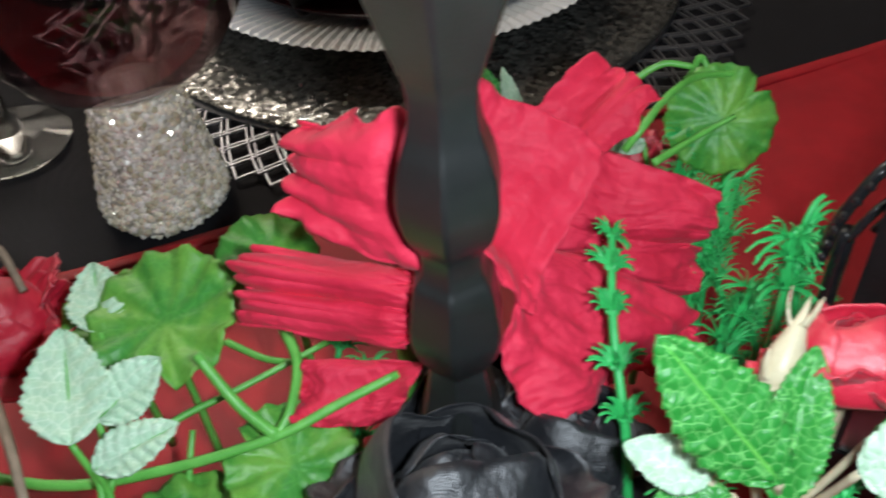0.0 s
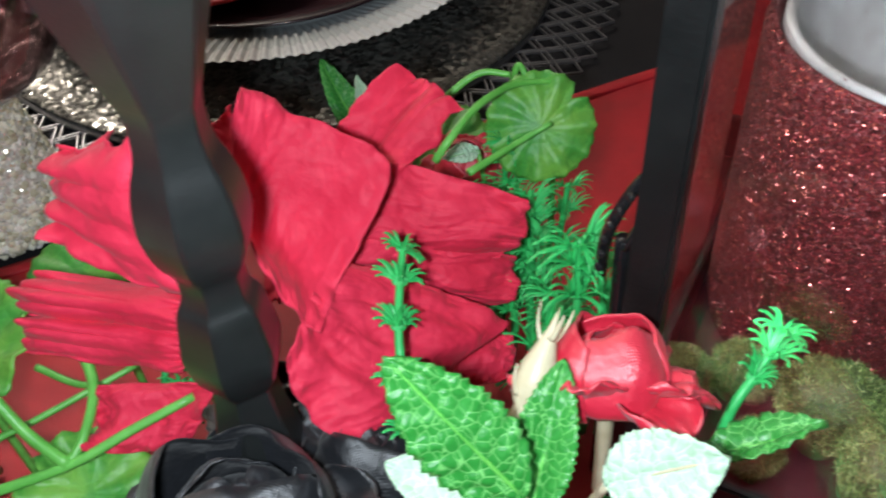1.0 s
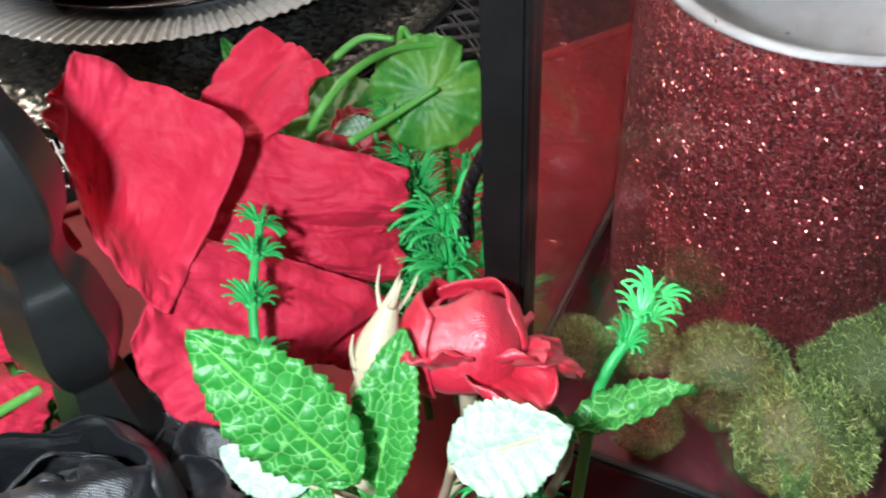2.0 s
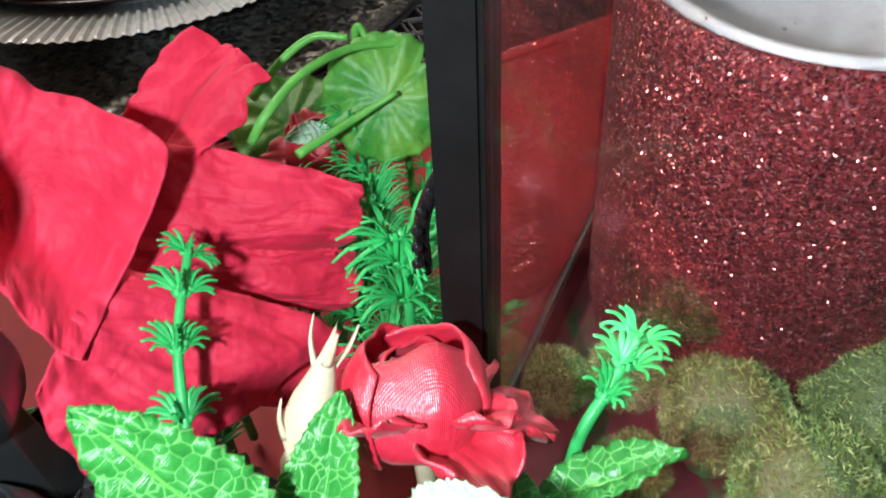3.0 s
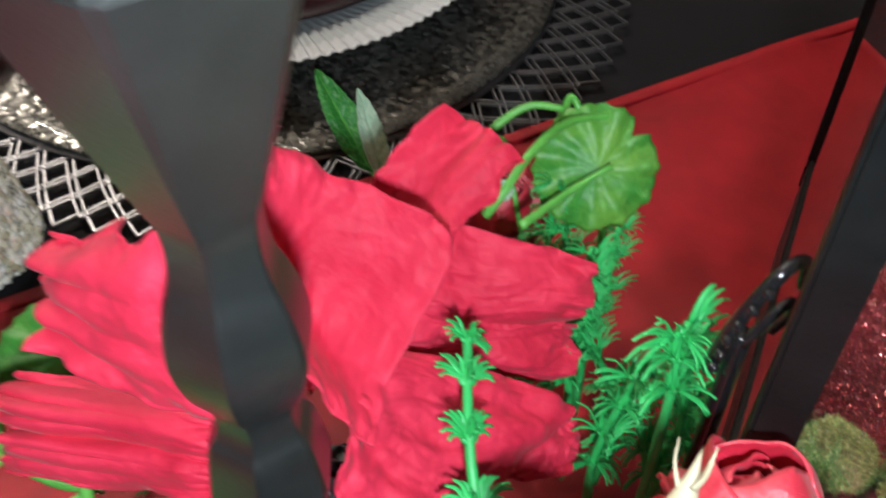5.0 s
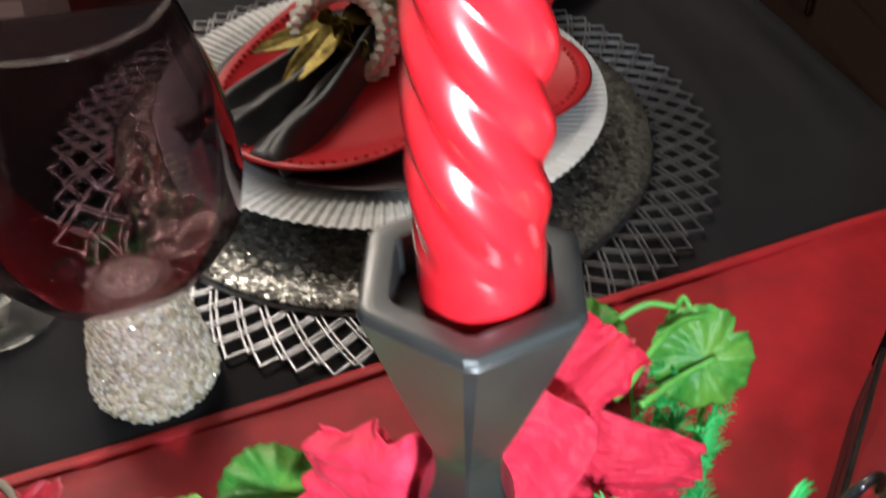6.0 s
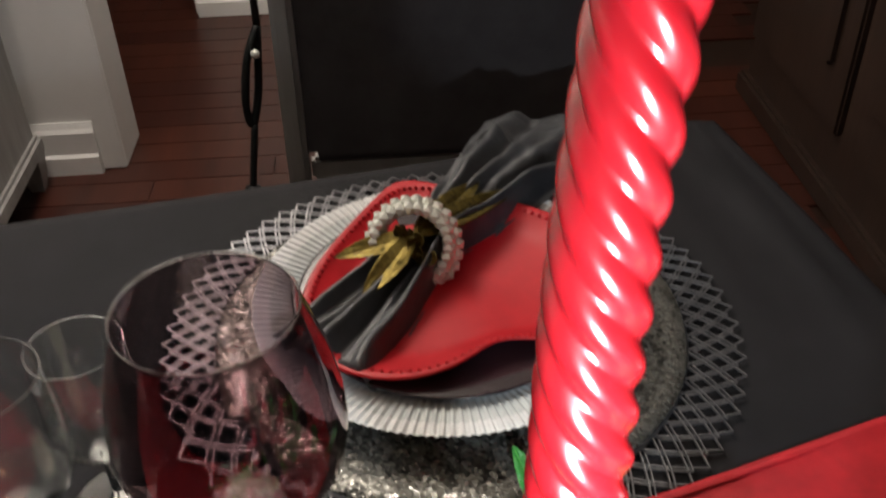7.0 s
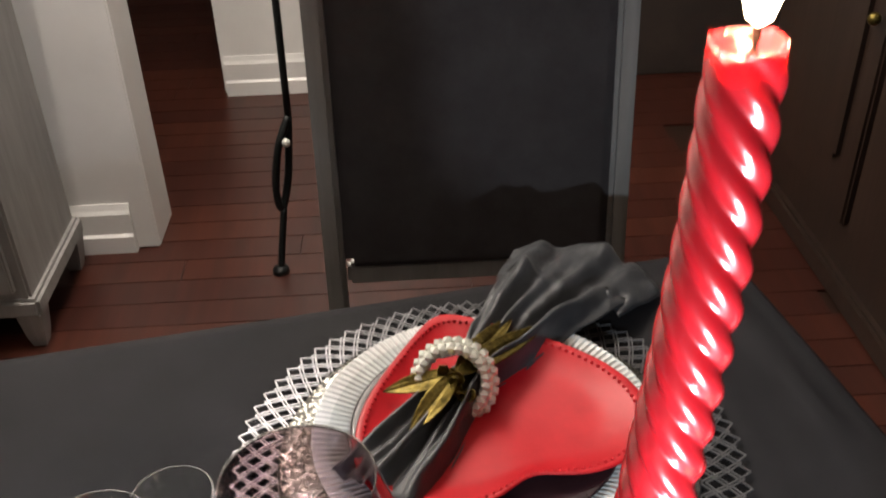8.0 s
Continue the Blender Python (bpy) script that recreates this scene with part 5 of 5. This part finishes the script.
# ---- the chair ----
chair = thing("dining_chair", "grey-framed dining chair with a black upholstered back", "chair", at=(0.092, 1.10, 0))
LEAN = -6


def chair_part(name, sx, sy, sz, x, y, z, mat, bevel=0.004, lean=0.0, label=""):
    return part(name, box(sx, sy, sz, bevel), mat, chair, label, False, pose(x, y, z, lean))


for sx in (-1, 1):
    chair_part("back_post", 0.026, 0.030, 0.66, sx * 0.183, 0.020, 0.060, GREY_WOOD, 0.006, LEAN)
    chair_part("leg", 0.034, 0.034, 0.46, sx * 0.183, 0.000, -0.510, GREY_WOOD)
    chair_part("leg", 0.034, 0.034, 0.46, sx * 0.195, -0.420, -0.510, GREY_WOOD)
chair_part("bottom_rail", 0.336, 0.024, 0.030, 0, 0.000, -0.190, GREY_WOOD, 0.005, LEAN)
chair_part("top_rail", 0.345, 0.026, 0.040, 0, 0.052, 0.372, GREY_WOOD, 0.008, LEAN)
chair_part("backrest", 0.338, 0.040, 0.525, 0, 0.020, 0.087, UPHOLSTERY, 0.012, LEAN, "black upholstered back panel")
chair_part("seat", 0.42, 0.44, 0.060, 0, -0.205, -0.285, UPHOLSTERY, 0.014, 0, "black upholstered seat")

# ---- sideboard, dark cabinet, iron stand ----
side = thing("sideboard", "grey painted sideboard with turned feet against the white wall", "sideboard", at=(-1.12, 1.835, FLOOR_Z))
part("body", box(0.70, 0.32, 0.78, 0.006, (0, 0, 0.49)), GREY_WOOD, side, smooth=False)
part("top", box(0.77, 0.37, 0.035, 0.010, (0, 0, 0.90)), GREY_WOOD, side, smooth=False)
part("plinth", box(0.73, 0.34, 0.045, 0.008, (0, 0, 0.105)), GREY_WOOD, side, smooth=False)
for k in (-1, 1):
    door = part("door", box(0.32, 0.018, 0.42, 0.004, (k * 0.168, -0.170, 0.36)), GREY_WOOD, side, smooth=False)
    part("handle", tube([(k * 0.03, -0.180, 0.44), (k * 0.03, -0.195, 0.42), (k * 0.03, -0.180, 0.40)], 0.005, 0.005, 8, 10), IRON, door)
    drawer = part("drawer", box(0.32, 0.018, 0.20, 0.004, (k * 0.168, -0.170, 0.72)), GREY_WOOD, side, smooth=False)
    part("handle", ball(0.014, 12, 8), IRON, drawer, m=pose(k * 0.168, -0.190, 0.72))
    for q in (-1, 1):
        part("foot", lathe([(0.0, 0.0), (0.020, 0.0), (0.028, 0.03), (0.036, 0.085), (0.0, 0.085)], 4), GREY_WOOD, side, smooth=False, m=pose(k * 0.335, q * 0.14, 0, 0, 0, 45))

cabinet = thing("dark_cabinet", "tall dark walnut cabinet with panelled doors", "cabinet", at=(1.20, 1.70, FLOOR_Z))
part("body", box(0.52, 1.10, 1.7, 0.008, (0, 0, 0.88)), DARK_WOOD, cabinet, smooth=False)
part("plinth", box(0.56, 1.14, 0.06, 0.008, (0, 0, 0.031)), DARK_WOOD, cabinet, smooth=False)
for k in (-1, 1):
    d = part("door", box(0.022, 0.50, 1.45, 0.006, (-0.272, k * 0.262, 0.90)), DARK_WOOD, cabinet, smooth=False)
    part("panel", box(0.010, 0.36, 1.20, 0.010, (-0.288, k * 0.262, 0.90)), DARK_WOOD, d, smooth=False)
    part("knob", ball(0.013, 14, 10), GOLD, d, "small brass knob", m=pose(-0.300, k * 0.04, 0.62))

stand = thing("iron_stand", "slim black wrought-iron floor stand in the hall", "stand", at=(-0.275, 1.95, FLOOR_Z))
part("pole", tube([(0.03, 0.04, 0.36), (0.035, 0.05, 0.8), (0.045, 0.06, 1.3)], 0.008, 0.008, 10, 12), IRON, stand)
part("loop", tube([(0.03, 0.04, 0.36), (0.004, 0.01, 0.30), (-0.012, 0.0, 0.20), (-0.004, 0.0, 0.15), (0.016, 0.02, 0.22), (0.03, 0.04, 0.36)], 0.009, 0.009, 10, 30), IRON, stand)
# A bright ball is added here to imitate a highlight on the iron loop.
part("glint_ball", ball(0.010, 14, 10), BEAD, stand, "small bright ball added in place of a glint on the loop", m=pose(0.022, 0.01, 0.31))
part("leg", tube([(0.0, 0.0, 0.15), (-0.01, -0.02, 0.08), (-0.02, -0.04, 0.002)], 0.008, 0.008, 10, 10), IRON, stand)
part("foot", lathe([(0.0, 0.0), (0.02, 0.0), (0.018, 0.012), (0.0, 0.018)], 16), IRON, stand, m=pose(-0.02, -0.04, 0))

# ---- the floor, board by board ----
floor = make("floor", box(3.9, 6.2, 0.05, 0, (0, 1.3, FLOOR_Z - 0.032)), DARK_WOOD, smooth=False)
tagged(floor, "dark cherry hardwood floor", "floor", kind="structure")
BW, BL = 0.085, 1.0
bm = box(BL - 0.002, BW - 0.0018, 0.007, 0.0006)
plank_me = bpy.data.meshes.new("board")
bm.to_mesh(plank_me)
bm.free()
plank_me.materials.append(BOARD)
rf = random.Random(2)
for j in range(42):
    off = rf.uniform(0, 1)
    for i in range(-1, 5):
        y = 0.75 + j * BW
        x = -1.75 + (i + off) * BL
        if -1.26 < x < 1.26:
            ob = new("board", plank_me)
            ob.parent = floor
            ob.location = (x, y, FLOOR_Z - 0.0035)
